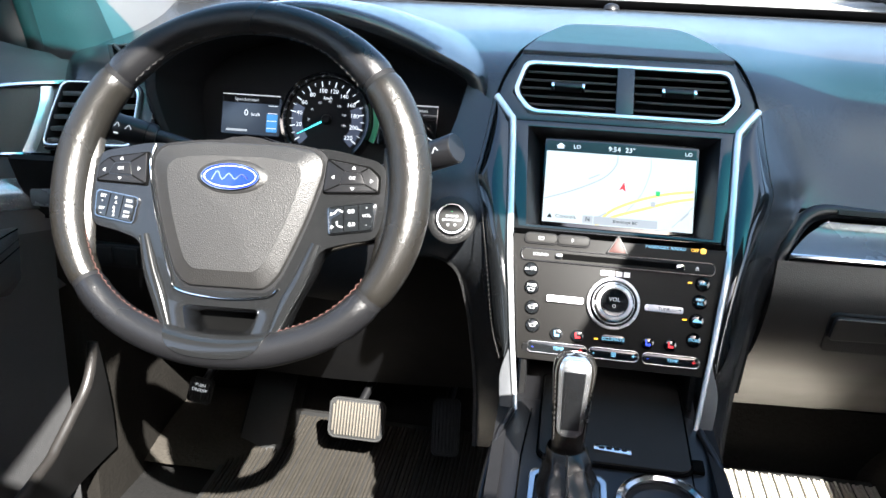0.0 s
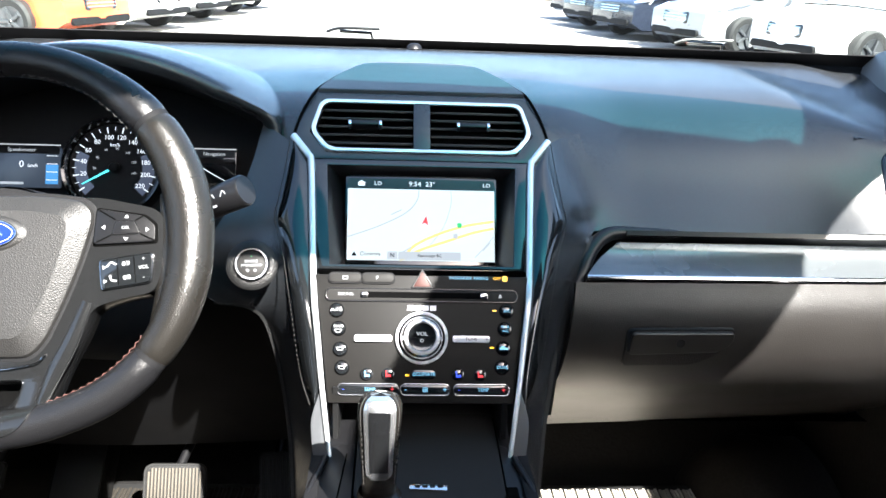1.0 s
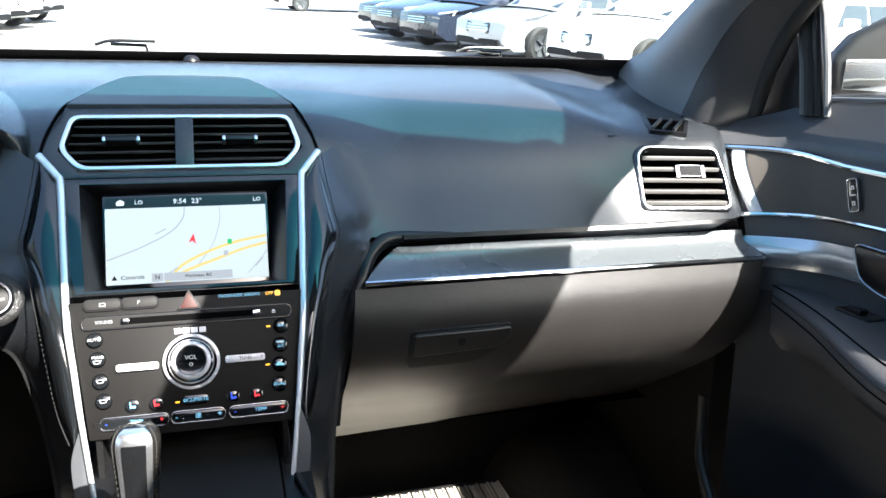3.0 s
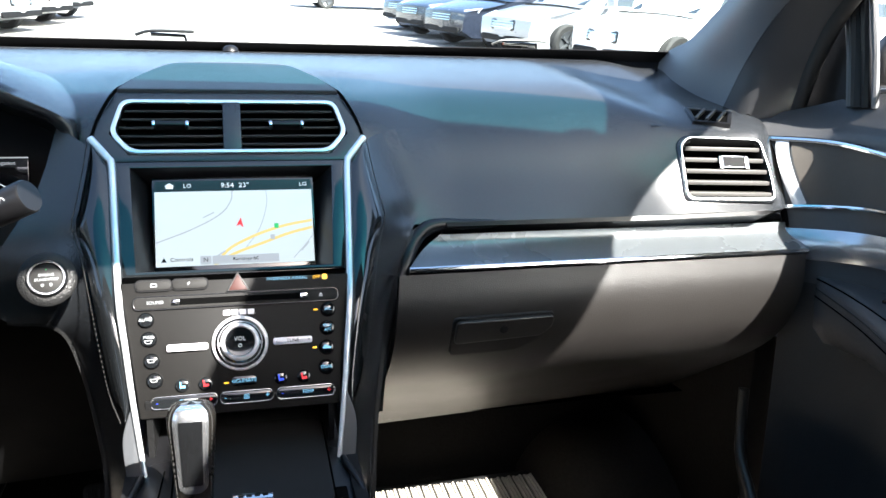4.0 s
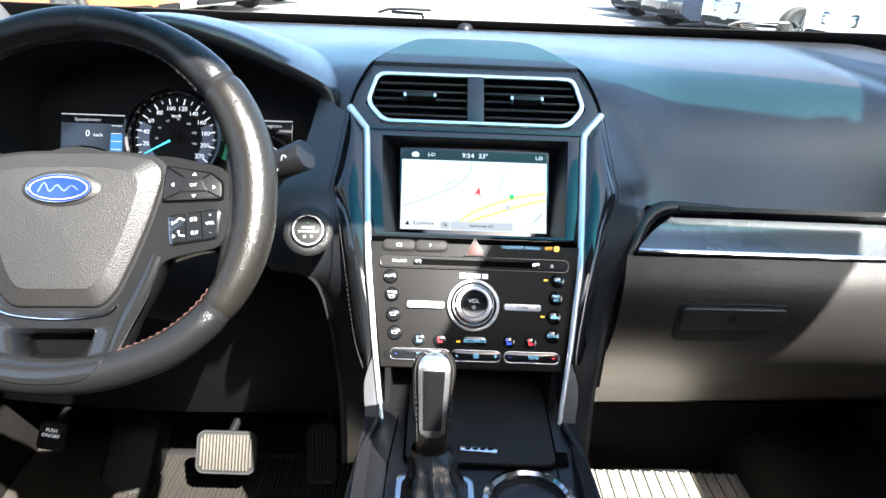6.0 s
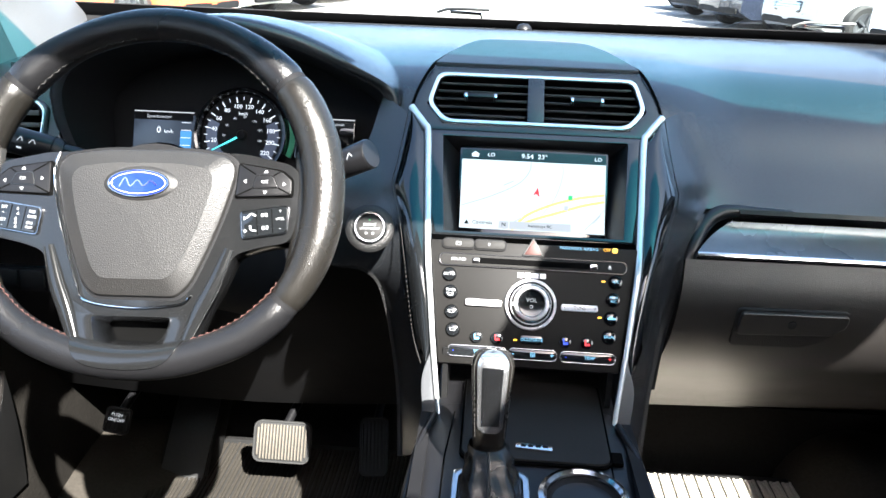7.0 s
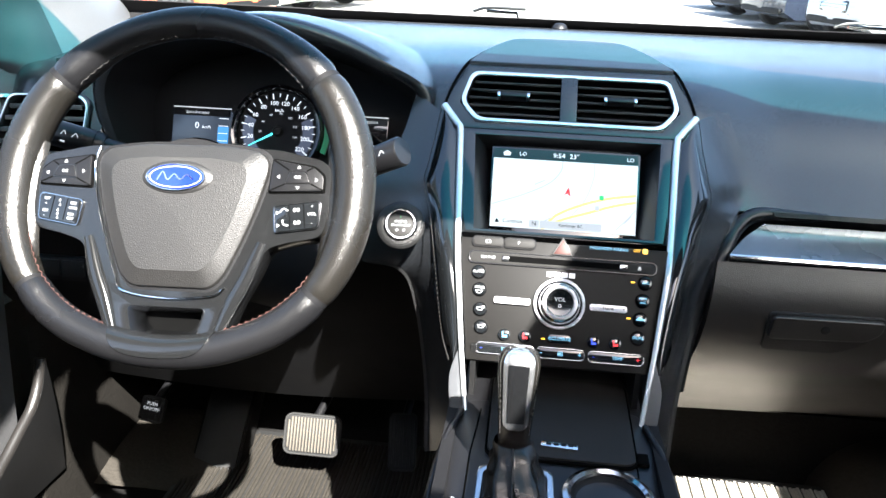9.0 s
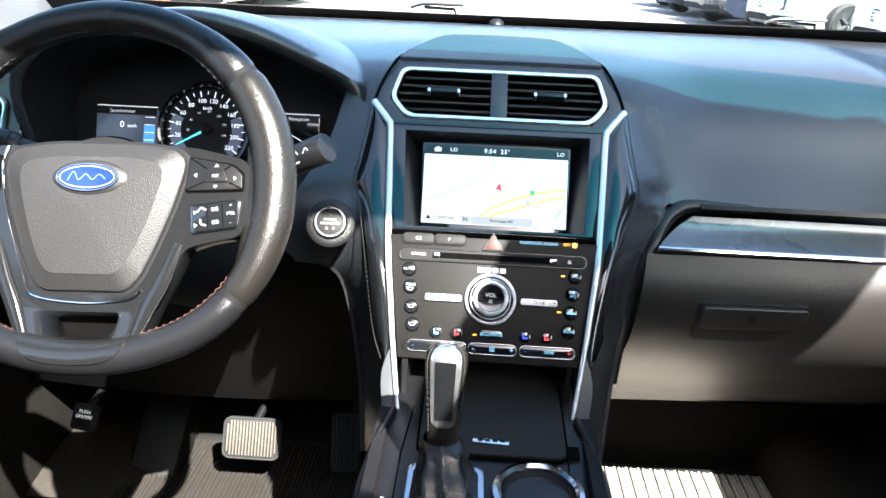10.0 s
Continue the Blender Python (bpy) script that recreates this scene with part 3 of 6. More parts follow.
part("light_sensor", lathe([(0, 0.012), (0.008, 0.011), (0.014, 0.007), (0.017, 0)], pose(0, 0.80, 1.312), 24), M_SATIN, dash, "small dark domed light sensor")
# the words on the pad by the passenger's airbag, too small to read
am = facing((0.618, 0.160, 1.2215), (0, 0.10, 0.05))
for k in range(6):
    part("embossed_bar", box((0.0045, 0.004, 0.0006), (-0.02 + 0.0062 * k, 0, 0.001), am), M_PAD, dash)

# ---- centre stack ----
stack = thing("centre_stack", "gloss black centre stack with silver edges and control panel", "centre stack", (0, 0.0, 0.9))


def mirrored(pts):
    """An outline from its right half, foot first."""
    return pts + [(-x, y) for x, y in reversed(pts)]


VENT = mirrored([(0.117, 0.163), (0.1395, 0.194), (0.128, 0.245)])
VENT_IN = mirrored([(0.113, 0.168), (0.1335, 0.195), (0.124, 0.240)])
RECESS = mirrored([(0.1045, 0.006), (0.115, 0.144)])
# upper face, split round the vent and the screen
up_face = part("upper_fascia", ring(mirrored([(0.121, 0.0), (0.133, 0.150), (0.1345, 0.152)]), mirrored([(0.1045, 0.006), (0.1145, 0.142), (0.115, 0.144)]), 0.06, UP, 0.0015), M_PIANO, stack, "gloss black surround of the screen")
part("vent_panel", ring(mirrored([(0.1345, 0.1525), (0.158, 0.182), (0.150, 0.218), (0.135, 0.258)]), mirrored([(0.117, 0.163), (0.1395, 0.194), (0.137, 0.205), (0.128, 0.245)]), 0.05, UP, 0.0015), M_PAD, stack, "blue-grey satin surround of the vents")
vent = part("air_vent", ring(rounded(VENT, 0.012), rounded(VENT_IN, 0.011), 0.025, UP, 0.0012, top=0.003), M_VENTCHROME, stack, "twin centre air vent with chrome outline")
part("duct", slab(VENT, 0.004, UP, 0, top=-0.04), M_DARK, vent)
part("liner", ring(rounded(VENT_IN, 0.011), [(x * 0.985, 0.204 + (y - 0.204) * 0.97) for x, y in rounded(VENT_IN, 0.011)], 0.04, UP, 0, top=0.0005), M_VOID, vent)
part("divider", box((0.022, 0.078, 0.03), (0, 0.204, -0.012), UP, 0.003), M_PAD, vent)
for s in (-1, 1):
    for k in range(6):
        y = 0.1735 + 0.0128 * k
        far = 0.113 + (y - 0.166) * 0.72 if y < 0.195 else 0.133 - (y - 0.195) * 0.2
        part("slat", box((far - 0.011, 0.0030, 0.024), (0, 0, 0), UP @ off(s * (far + 0.011) / 2, y, -0.012) @ pose(0, 0, 0, 38), 0.001), M_SLAT, vent)
    part("tab", box((0.034, 0.0065, 0.012), (s * 0.068 - 0.003, 0.206, 0.0), UP, 0.002), M_SATIN, vent, "black tab with chrome ends")
    for e in (-1, 1):
        part("tab_end", box((0.004, 0.007, 0.012), (s * 0.068 - 0.003 + e * 0.019, 0.206, 0.0), UP, 0.0015), M_CHROME, vent)
# screen box
part("screen_wall", ring(RECESS, mirrored([(0.0885, 0.010), (0.093, 0.138)]), 0.032, UP, 0.0, top=-0.0005, inner_drop=0.030), M_SATIN, stack)
display = part("touch_screen", slab(mirrored([(0.0895, -0.004), (0.0925, 0.113)]), 0.01, SCREEN, 0.001), M_PIANO, stack, "lit touch screen with a pale street map")
SW, SH = 0.0875, 0.1075
part("map", slab([(-SW, 0.001), (SW, 0.001), (SW + 0.002, 0.094), (-SW - 0.002, 0.094)], 0.0004, SCREEN, 0, top=0.0008), M_MAP, display, "pale green-grey street map")
part("status_bar", slab([(-SW - 0.002, 0.0943), (SW + 0.002, 0.0943), (SW + 0.002, SH), (-SW - 0.002, SH)], 0.0004, SCREEN, 0, top=0.0008), M_MAPBAR, display, "dark status bar")


def stripe(pts, w, m, top, bm=None):
    """A flat line of width w through pts."""
    p = smooth_line([(x, y, 0) for x, y in pts], 24)
    b = fresh()
    rows = []
    for i, q in enumerate(p):
        d = (p[min(i + 1, 24)] - p[max(i - 1, 0)]).normalized()
        n = Vector((-d.y, d.x, 0)) * w / 2
        rows.append((b.verts.new(q + n), b.verts.new(q - n)))
    for a, c in zip(rows, rows[1:]):
        b.faces.new((a[0], c[0], c[1], a[1]))
    for v in b.verts:
        v.co.z = top
    b.transform(m)
    return join(bm, b)


part("map_road", stripe([(-0.022, 0.002), (-0.008, 0.020), (0.022, 0.036), (0.055, 0.047), (0.0875, 0.053)], 0.0034, SCREEN, 0.0012), M_MAPROAD, display)
part("map_road", stripe([(-0.025, 0.002), (0.0, 0.015), (0.030, 0.026), (0.060, 0.037), (0.0875, 0.044)], 0.0034, SCREEN, 0.0013), M_MAPROAD, display)
part("map_road", stripe([(-0.0875, 0.030), (-0.05, 0.045), (-0.018, 0.063), (-0.005, 0.080), (-0.003, 0.0935)], 0.0016, SCREEN, 0.0012), M_MAPGREY, display)
part("map_road", stripe([(0.010, 0.020), (0.027, 0.045), (0.036, 0.075), (0.036, 0.0935)], 0.0010, SCREEN, 0.0011), M_MAPGREY, display)
part("map_road", stripe([(0.064, 0.006), (0.078, 0.022), (0.0875, 0.034)], 0.0010, SCREEN, 0.0012), M_MAPGREY, display)
for x, y, a in ((-0.030, 0.063, 28), (0.078, 0.020, 50), (-0.018, 0.014, 32)):
    part("street_name_bar", box((0.014, 0.0014, 0.0003), (0, 0, 0.0015), SCREEN @ off(x, y, 0, a)), M_MAPGREY, display)
for x, y, mm in ((0.046, 0.047, M_GREENLIT), (0.041, 0.033, M_MAPGREY)):
    part("road_shield", slab(oblong(0.005, 0.006, 0.001), 0.0004, SCREEN @ off(x, y), 0, top=0.0018), mm, display)
part("position_arrow", slab([(-0.004, -0.004), (0.0, -0.002), (0.004, -0.006), (0.0015, 0.007)], 0.0004, SCREEN @ off(0.0045, 0.052), 0, top=0.0018), M_REDLIT, display, "red arrow marking the car")
part("map_button", slab(oblong(0.042, 0.013, 0.001, 2), 0.0003, SCREEN @ off(-0.064, 0.0085), 0, top=0.0016), M_MAP, display)
part("map_button", slab(oblong(0.012, 0.010, 0.001, 2), 0.0003, SCREEN @ off(-0.034, 0.007), 0, top=0.0020), M_MAPGREY, display)
part("map_button", slab(oblong(0.074, 0.010, 0.001, 2), 0.0003, SCREEN @ off(0.010, 0.007), 0, top=0.0018), M_MAPGREY, display)
part("triangle_mark", slab([(-0.003, -0.0025), (0.003, -0.0025), (0, 0.003)], 0.0003, SCREEN @ off(-0.079, 0.0085), 0, top=0.0020), M_MAPBAR, display)
writing("Controls", 0.0048, SCREEN @ off(-0.060, 0.0085, 0.0019), M_MAPBAR, display)
writing("N", 0.0050, SCREEN @ off(-0.034, 0.007, 0.0023), M_MAPBAR, display)
writing("Kamloops BC", 0.0036, SCREEN @ off(0.010, 0.007, 0.0021), M_MAPBAR, display)
writing("9:54", 0.0062, SCREEN @ off(-0.008, 0.1008, 0.0014), M_WHITELIT, display)
writing("23°", 0.0062, SCREEN @ off(0.011, 0.1008, 0.0014), M_WHITELIT, display)
writing("LO", 0.0050, SCREEN @ off(-0.053, 0.1008, 0.0014), M_WHITELIT, display)
writing("LO", 0.0050, SCREEN @ off(0.080, 0.1008, 0.0014), M_WHITELIT, display)
part("house_mark", slab([(-0.004, -0.003), (0.004, -0.003), (0.004, 0.0005), (0.0055, 0.0005), (0, 0.0045), (-0.0055, 0.0005), (-0.004, 0.0005)], 0.0003, SCREEN @ off(-0.073, 0.1005), 0, top=0.0016), M_WHITELIT, display)

# speaker pod above the vents
POD = [(0.135, 0.0), (0.127, 0.045), (0.114, 0.10), (0.097, 0.15), (0.082, 0.180), (0.055, 0.192), (0.0, 0.197)]
POD_S = [(p.x, p.y) for p in smooth_line([(x, y, 0) for x, y in POD], 30)]
POD_S += [(-x, y) for x, y in reversed(POD_S[:-1])]
pod_m = facing((0, 0.1428, 1.2648), (0, 0.188, 0.0290))
pod = part("speaker_pod", slab(POD_S, 0.05, pod_m, 0.003, segments=2), M_SATIN, stack, "rounded black speaker pod")
part("grille", slab([(x * 0.985, 0.0005 + y * 0.985) for x, y in POD_S], 0.006, pod_m, 0.0012, top=0.004),
     mat("perforated_grille", (0.034, 0.037, 0.042), 0.5, grain=1.0, size=0.0025, kind="weave"), pod, "fine perforated speaker grille")

arch = [UP @ Vector((x, y, 0.0)) for x, y in ((0.1595, 0.182), (0.152, 0.218), (0.1375, 0.256))] + [pod_m @ Vector((x + 0.002, y, -0.001)) for x, y in POD[1:-1]] + [pod_m @ Vector((0, 0.199, -0.001))]
arch = smooth_line(arch + [Vector((-p.x, p.y, p.z)) for p in reversed(arch[:-1])], 60)
part("gap_line", tube(arch, 0.0022, 6), M_VOID, stack)
# silver edges and gloss wings, each side
for s in (1, -1):
    edge = [UP @ Vector((s * x, y, 0.004)) for x, y in ((0.158, 0.183), (0.150, 0.172), (0.138, 0.155), (0.1335, 0.143), (0.128, 0.075), (0.1225, 0.006))]
    edge += [LOW @ Vector((s * x, y, 0.004)) for x, y in ((0.118, 0.010), (0.113, -0.03), (0.1085, -0.068), (0.1055, -0.090), (0.1005, -0.125), (0.0955, -0.160))]
    part("silver_edge", tube(smooth_line(edge, 60), [0.0048 - 0.0022 * k / 60 for k in range(61)], 10), M_EDGE, stack, "bright silver edge strip")
    blade = [(s * x, y) for x, y in ((0.1065, -0.080), (0.1140, -0.103), (0.1175, -0.118), (0.1165, -0.135), (0.1090, -0.184), (0.0925, -0.170), (0.1000, -0.128))]
    part("silver_leg", slab(rounded(blade if s < 0 else blade[::-1], 0.008), 0.016, LOW, 0.003, top=0.002, segments=3), M_SILVER, stack, "silver painted lower leg")
    wa = smooth_line([UP @ Vector((s * x, y, 0.001)) for x, y in ((0.157, 0.180), (0.140, 0.155), (0.134, 0.140), (0.128, 0.07), (0.123, 0.005))] + [LOW @ Vector((s * x, y, 0.0)) for x, y in ((0.119, 0.0), (0.109, -0.066), (0.113, -0.10))], 84)
    wb = smooth_line([UP @ Vector((s * x, y, -0.004)) for x, y in ((0.159, 0.182), (0.1615, 0.140), (0.1655, 0.095), (0.1675, 0.066), (0.155, 0.022))] + [LOW @ Vector((s * x, y, -0.012)) for x, y in ((0.144, 0.015), (0.129, -0.066), (0.116, -0.105))], 84)
    part("gloss_wing", sheet(lambda u, v: wa[round(u * 84)].lerp(wb[round(u * 84)], v) + Vector((0, -0.006, 0.004)) * math.sin(math.pi * v), 84, 12), M_PIANO, stack, "curved gloss black side wing")

    bm = fresh()
    for k in range(110):
        f = k / 109 * 83
        p = wb[int(f)].lerp(wb[int(f) + 1], f - int(f))
        bm = box((0.0008, 0.0011, 0.0022), p + Vector((s * 0.003, -0.004, 0.003)), None, bm=bm)
    tagged(part("stitching", bm, M_GREYSTITCH, stack, "grey stitching along the wing"), kind="stuff")

# lower control panel
panel = part("control_panel", slab(mirrored([(0.1005, -0.100), (0.1185, 0.040)]), 0.05, LOW, 0.002), mat("matt_black_panel", (0.0052, 0.0048, 0.0044), 0.50, grain=0.1, size=0.001, vary=0.1, spec=0.18), stack, "dusty matt black control panel")


def button(name, x, y, w, h, r, material, label="", top=0.003, edge=None, parent=None):
    b = part(name, slab(oblong(w, h, r), 0.006, LOW @ off(x, y), 0.0008, top=top), material, parent or panel, label)
    if edge:
        part("button_edge", ring(oblong(w + 0.003, h + 0.003, r + 0.0012), oblong(w, h, r), 0.003, LOW @ off(x, y), 0.0004, top=top * 0.6), edge, b)
    return b


for x in (-0.085, -0.049):
    button("button", x, 0.036, 0.035, 0.010, 0.0045, M_BUTTON, "black oblong button", edge=M_DARK)
part("camera_mark", ring(oblong(0.006, 0.0038, 0.0004, 1), oblong(0.0046, 0.0024, 0.0003, 1), 0.0004, LOW @ off(-0.085, 0.036), 0, top=0.0035), M_WHITEPRINT, panel)
writing("P", 0.0038, LOW @ off(-0.050, 0.036, 0.0032), M_WHITEPRINT, panel)
haz = part("hazard_button", slab([(-0.010, -0.007), (0.010, -0.007), (0.0, 0.0105)], 0.005, LOW @ off(0.0, 0.034), 0.001, top=0.002), mat("red_brown_hazard", (0.04, 0.009, 0.006), 0.5, spec=0.3), panel, "triangular red hazard light button")
part("hazard_outline", ring([(-0.0122, -0.0082), (0.0122, -0.0082), (0, 0.0128)], [(-0.010, -0.007), (0.010, -0.007), (0, 0.0105)], 0.003, LOW @ off(0.0, 0.034), 0.0003, top=0.0022), M_SATIN, haz)
writing("PASSENGER AIRBAG", 0.0034, LOW @ off(0.052, 0.0375, 0.0005), M_BLUEPRINT, panel)
writing("OFF", 0.0034, LOW @ off(0.0835, 0.0375, 0.0005), M_AMBER, panel)
part("airbag_lamp", slab(oblong(0.006, 0.006, 0.002, 3), 0.0004, LOW @ off(0.0925, 0.0375), 0, top=0.0006), M_AMBER, panel, "small amber airbag lamp")
# disc slot
slot = part("disc_slot", slab(oblong(0.210, 0.0125, 0.005), 0.004, LOW @ off(0.0, 0.0175), 0.0008, top=0.002), M_BUTTON, panel, "slim disc slot with chrome ends")
part("slot_mouth", slab(oblong(0.128, 0.0066, 0.0015, 2), 0.0022, LOW @ off(0.003, 0.0175), 0, top=0.0024), M_VOID, slot)
part("slot_rim", ring(oblong(0.213, 0.0150, 0.006), oblong(0.210, 0.0125, 0.005), 0.003, LOW @ off(0.0, 0.0175), 0.0003, top=0.0018), M_GUN, slot)
for x in (-0.064, 0.069):
    part("slot_end", slab(oblong(0.008, 0.006, 0.001, 2), 0.001, LOW @ off(x, 0.017), 0.0002, top=0.0030), M_CHROME, slot)
writing("SOUND", 0.0034, LOW @ off(-0.084, 0.0178, 0.0023), M_WHITEPRINT, slot)
part("eject_mark", slab([(-0.002, -0.0005), (0.002, -0.0005), (0, 0.002)], 0.0003, LOW @ off(0.087, 0.0178), 0, top=0.0026), M_WHITEPRINT, slot)
part("eject_mark", box((0.004, 0.0008, 0.0003), (0.087, 0.0160, 0.0024), LOW), M_WHITEPRINT, slot)
# maker's mark above the knob, as plain blocks
for k, w in enumerate((0.0068, 0.0068, 0.0068, 0.0068)):
    part("maker_mark_bar", box((w, 0.0056, 0.0005), (-0.0125 + 0.0083 * k, 0.0035, 0.0005), LOW), M_BRUSHED, panel)
# knob
km = LOW @ off(0.0, -0.0295)
knob = part("volume_knob", lathe([(0.0290, -0.002), (0.0290, 0.0030), (0.0282, 0.0042), (0.0262, 0.0046), (0.0256, 0.0036)], km, 64), M_BRUSHED, panel, "round chrome volume knob")
part("knob_groove", lathe([(0.0258, 0.0030), (0.0246, 0.0026), (0.0238, 0.0034)], km, 64), M_PIANO, knob)
part("knob_skirt", lathe([(0.0240, 0.0020), (0.0236, 0.0060), (0.0222, 0.0110), (0.0206, 0.0150), (0.0198, 0.0162)], km, 64), M_CHROME, knob, "polished chrome skirt")
part("knob_ring", lathe([(0.0198, 0.0150), (0.0196, 0.0166), (0.0182, 0.0180), (0.0164, 0.0182), (0.0156, 0.0172), (0.0152, 0.0150)], km, 64), M_BRUSHED, knob)
part("knob_cap", lathe([(0, 0.0158), (0.010, 0.0158), (0.0146, 0.0162), (0.0154, 0.0150)], km, 48), M_PIANO, knob)
writing("VOL", 0.0045, km @ off(0, 0.003, 0.0166), M_WHITEPRINT, knob)
part("power_mark", ring(oval(0.0019, 0.0019, 16), oval(0.0013, 0.0013, 16), 0.0003, km @ off(0, -0.004), 0, top=0.0169), M_WHITEPRINT, knob)
# seek and tune bars
for x, words in ((-0.053, ""), (0.0545, "TUNE")):
    bar = button("seek_bar", x, -0.0305, 0.041, 0.0075, 0.0025, M_BRUSHED, "chrome rocker bar", top=0.004)
    if words:
        writing(words, 0.0036, LOW @ off(x, -0.0305, 0.0042), M_DARK, bar)
        for dx, t in ((-0.017, "-"), (0.017, "+")):
            writing(t, 0.0040, LOW @ off(x + dx, -0.0305, 0.0042), M_DARK, bar)
    else:
        writing("SEEK", 0.0036, LOW @ off(x, -0.0305, 0.0042), M_DARK, bar)
        for dx, f in ((-0.0135, -1), (0.0135, 1)):
            for k in (0, 1):
                part("skip_mark", slab([(0, -0.0012), (f * 0.0022, 0), (0, 0.0012)] if f > 0 else [(0, -0.0012), (0, 0.0012), (f * 0.0022, 0)], 0.0003, LOW @ off(x + dx + 0.0024 * k, -0.0305), 0, top=0.0044), M_DARK, bar)
# round buttons
LEFTS = ((-0.0935, 0.0, "AUTO"), (-0.0910, -0.020, "MAX"), (-0.0885, -0.0425, ""), (-0.0860, -0.0625, ""))
RIGHTS = ((0.0940, 0.001, "A/C"), (0.0920, -0.019, "MAX\nA/C"), (0.0902, -0.040, ""), (0.0885, -0.061, "DUAL"))
for x, y, words in LEFTS + RIGHTS:
    bt = part("round_button", lathe([(0, 0.0042), (0.005, 0.0041), (0.0068, 0.0034), (0.0074, 0.0015), (0.0076, 0)], LOW @ off(x, y), 32), M_PIANO, panel, "round gloss black climate button")
    part("button_ring", lathe([(0.0076, 0.0), (0.0079, 0.0012), (0.0084, 0.0)], LOW @ off(x, y), 32), M_GUN, bt)
    ink = M_WHITEPRINT if x < 0 else M_BLUEPRINT
    if words:
        n = words.count("\n") + 1
        for k, w in enumerate(words.split("\n")):
            writing(w, 0.0033 if n == 1 else 0.0029, LOW @ off(x, y + (0.0022 - 0.0044 * k if n > 1 else 0) + (0.002 if words == "MAX" else 0), 0.0043), ink, bt)
    if words == "MAX" or (x < 0 and not words):
        part("screen_mark", ring([(-0.0026, 0.0015), (0.0026, 0.0015), (0.0042, -0.002), (-0.0042, -0.002)][::-1], [(-0.0018, 0.0009), (0.0018, 0.0009), (0.0030, -0.0013), (-0.0030, -0.0013)][::-1], 0.0003, LOW @ off(x, y - (0.003 if words else 0)) @ pose(0, 0, 0, 0, 0, 180), 0, top=0.0046), ink, bt)
    elif not words:
        part("car_mark", slab([(-0.0046, -0.0016), (0.0046, -0.0016), (0.0046, 0.0002), (0.002, 0.0006), (0.0006, 0.0022), (-0.0022, 0.0022), (-0.0036, 0.0004), (-0.0046, 0)], 0.0003, LOW @ off(x, y), 0, top=0.0046), ink, bt)
for x, y in ((0.0805, 0.0015), (0.0775, -0.0395), (-0.0155, -0.070)):
    part("amber_lamp", slab(oblong(0.0045, 0.0017, 0.0006, 2), 0.0005, LOW @ off(x, y), 0, top=0.0008), M_AMBER, panel, "small lit amber lamp")
# seat buttons and the climate switch
for x, mm, word in ((-0.0590, M_BLUEPRINT, "cooled"), (-0.0360, M_REDLIT, "heated"), (0.0400, M_DEEPBLUE, "cooled"), (0.0640, M_REDLIT, "heated")):
    bt = part("seat_button", lathe([(0, 0.0034), (0.005, 0.0033), (0.0066, 0.0026), (0.0070, 0.0)], LOW @ off(x, -0.0690), 28), M_PIANO, panel, "round button for the " + word + " seat")
    part("seat_mark", slab([(-0.0028, 0.0035), (-0.0012, 0.0035), (-0.0008, -0.0006), (0.0030, -0.0002), (0.0034, -0.003), (-0.0022, -0.0032)][::-1], 0.0004, LOW @ off(x, -0.0690), 0, top=0.0038), mm, bt)
button("climate_button", 0.0025, -0.0690, 0.026, 0.0095, 0.0045, M_PIANO, "oblong climate switch")
writing("CLIMATE", 0.0038, LOW @ off(0.0045, -0.0690, 0.0033), M_BLUEPRINT, panel)
part("power_mark", ring(oval(0.0017, 0.0017, 14), oval(0.0011, 0.0011, 14), 0.0003, LOW @ off(-0.0078, -0.0690), 0, top=0.0034), M_BLUEPRINT, panel)
for x, w, words in ((-0.0575, 0.064, "TEMP"), (0.0045, 0.052, ""), (0.0655, 0.059, "TEMP")):
    rb = button("rocker", x, -0.0855, w, 0.0105, 0.0048, M_PIANO, "gloss rocker switch with chrome edge", edge=M_DIMCHROME)
    if words:
        writing(words, 0.0036, LOW @ off(x + 0.002, -0.0855, 0.0033), M_BLUEPRINT, rb)
    else:
        for k in range(4):
            a = radians(45 + 90 * k)
            part("fan_mark", ring(oval(0.0016, 0.0012, 10, 0.0018 * math.cos(a), 0.0018 * math.sin(a)), oval(0.0010, 0.0007, 10, 0.0018 * math.cos(a), 0.0018 * math.sin(a)), 0.0003, LOW @ off(x, -0.0855), 0, top=0.0035), M_BLUEPRINT, rb)
    writing("-", 0.006, LOW @ off(x - w * 0.41, -0.0850, 0.0033), M_DEEPBLUE if words else M_BLUEPRINT, rb)
    writing("+", 0.006, LOW @ off(x + w * 0.41, -0.0855, 0.0033), M_REDLIT if words else M_BLUEPRINT, rb)

# cheeks of the dash either side of the stack
def on_pad(x, z):
    """The point of the pad at that x and height, a hair in front of it."""
    pts = [pad_point(x, k / 54) for k in range(54, 0, -1)]
    p = min(pts, key=lambda q: abs(q[2] - z))
    return (p[0], p[1] - 0.001, p[2])


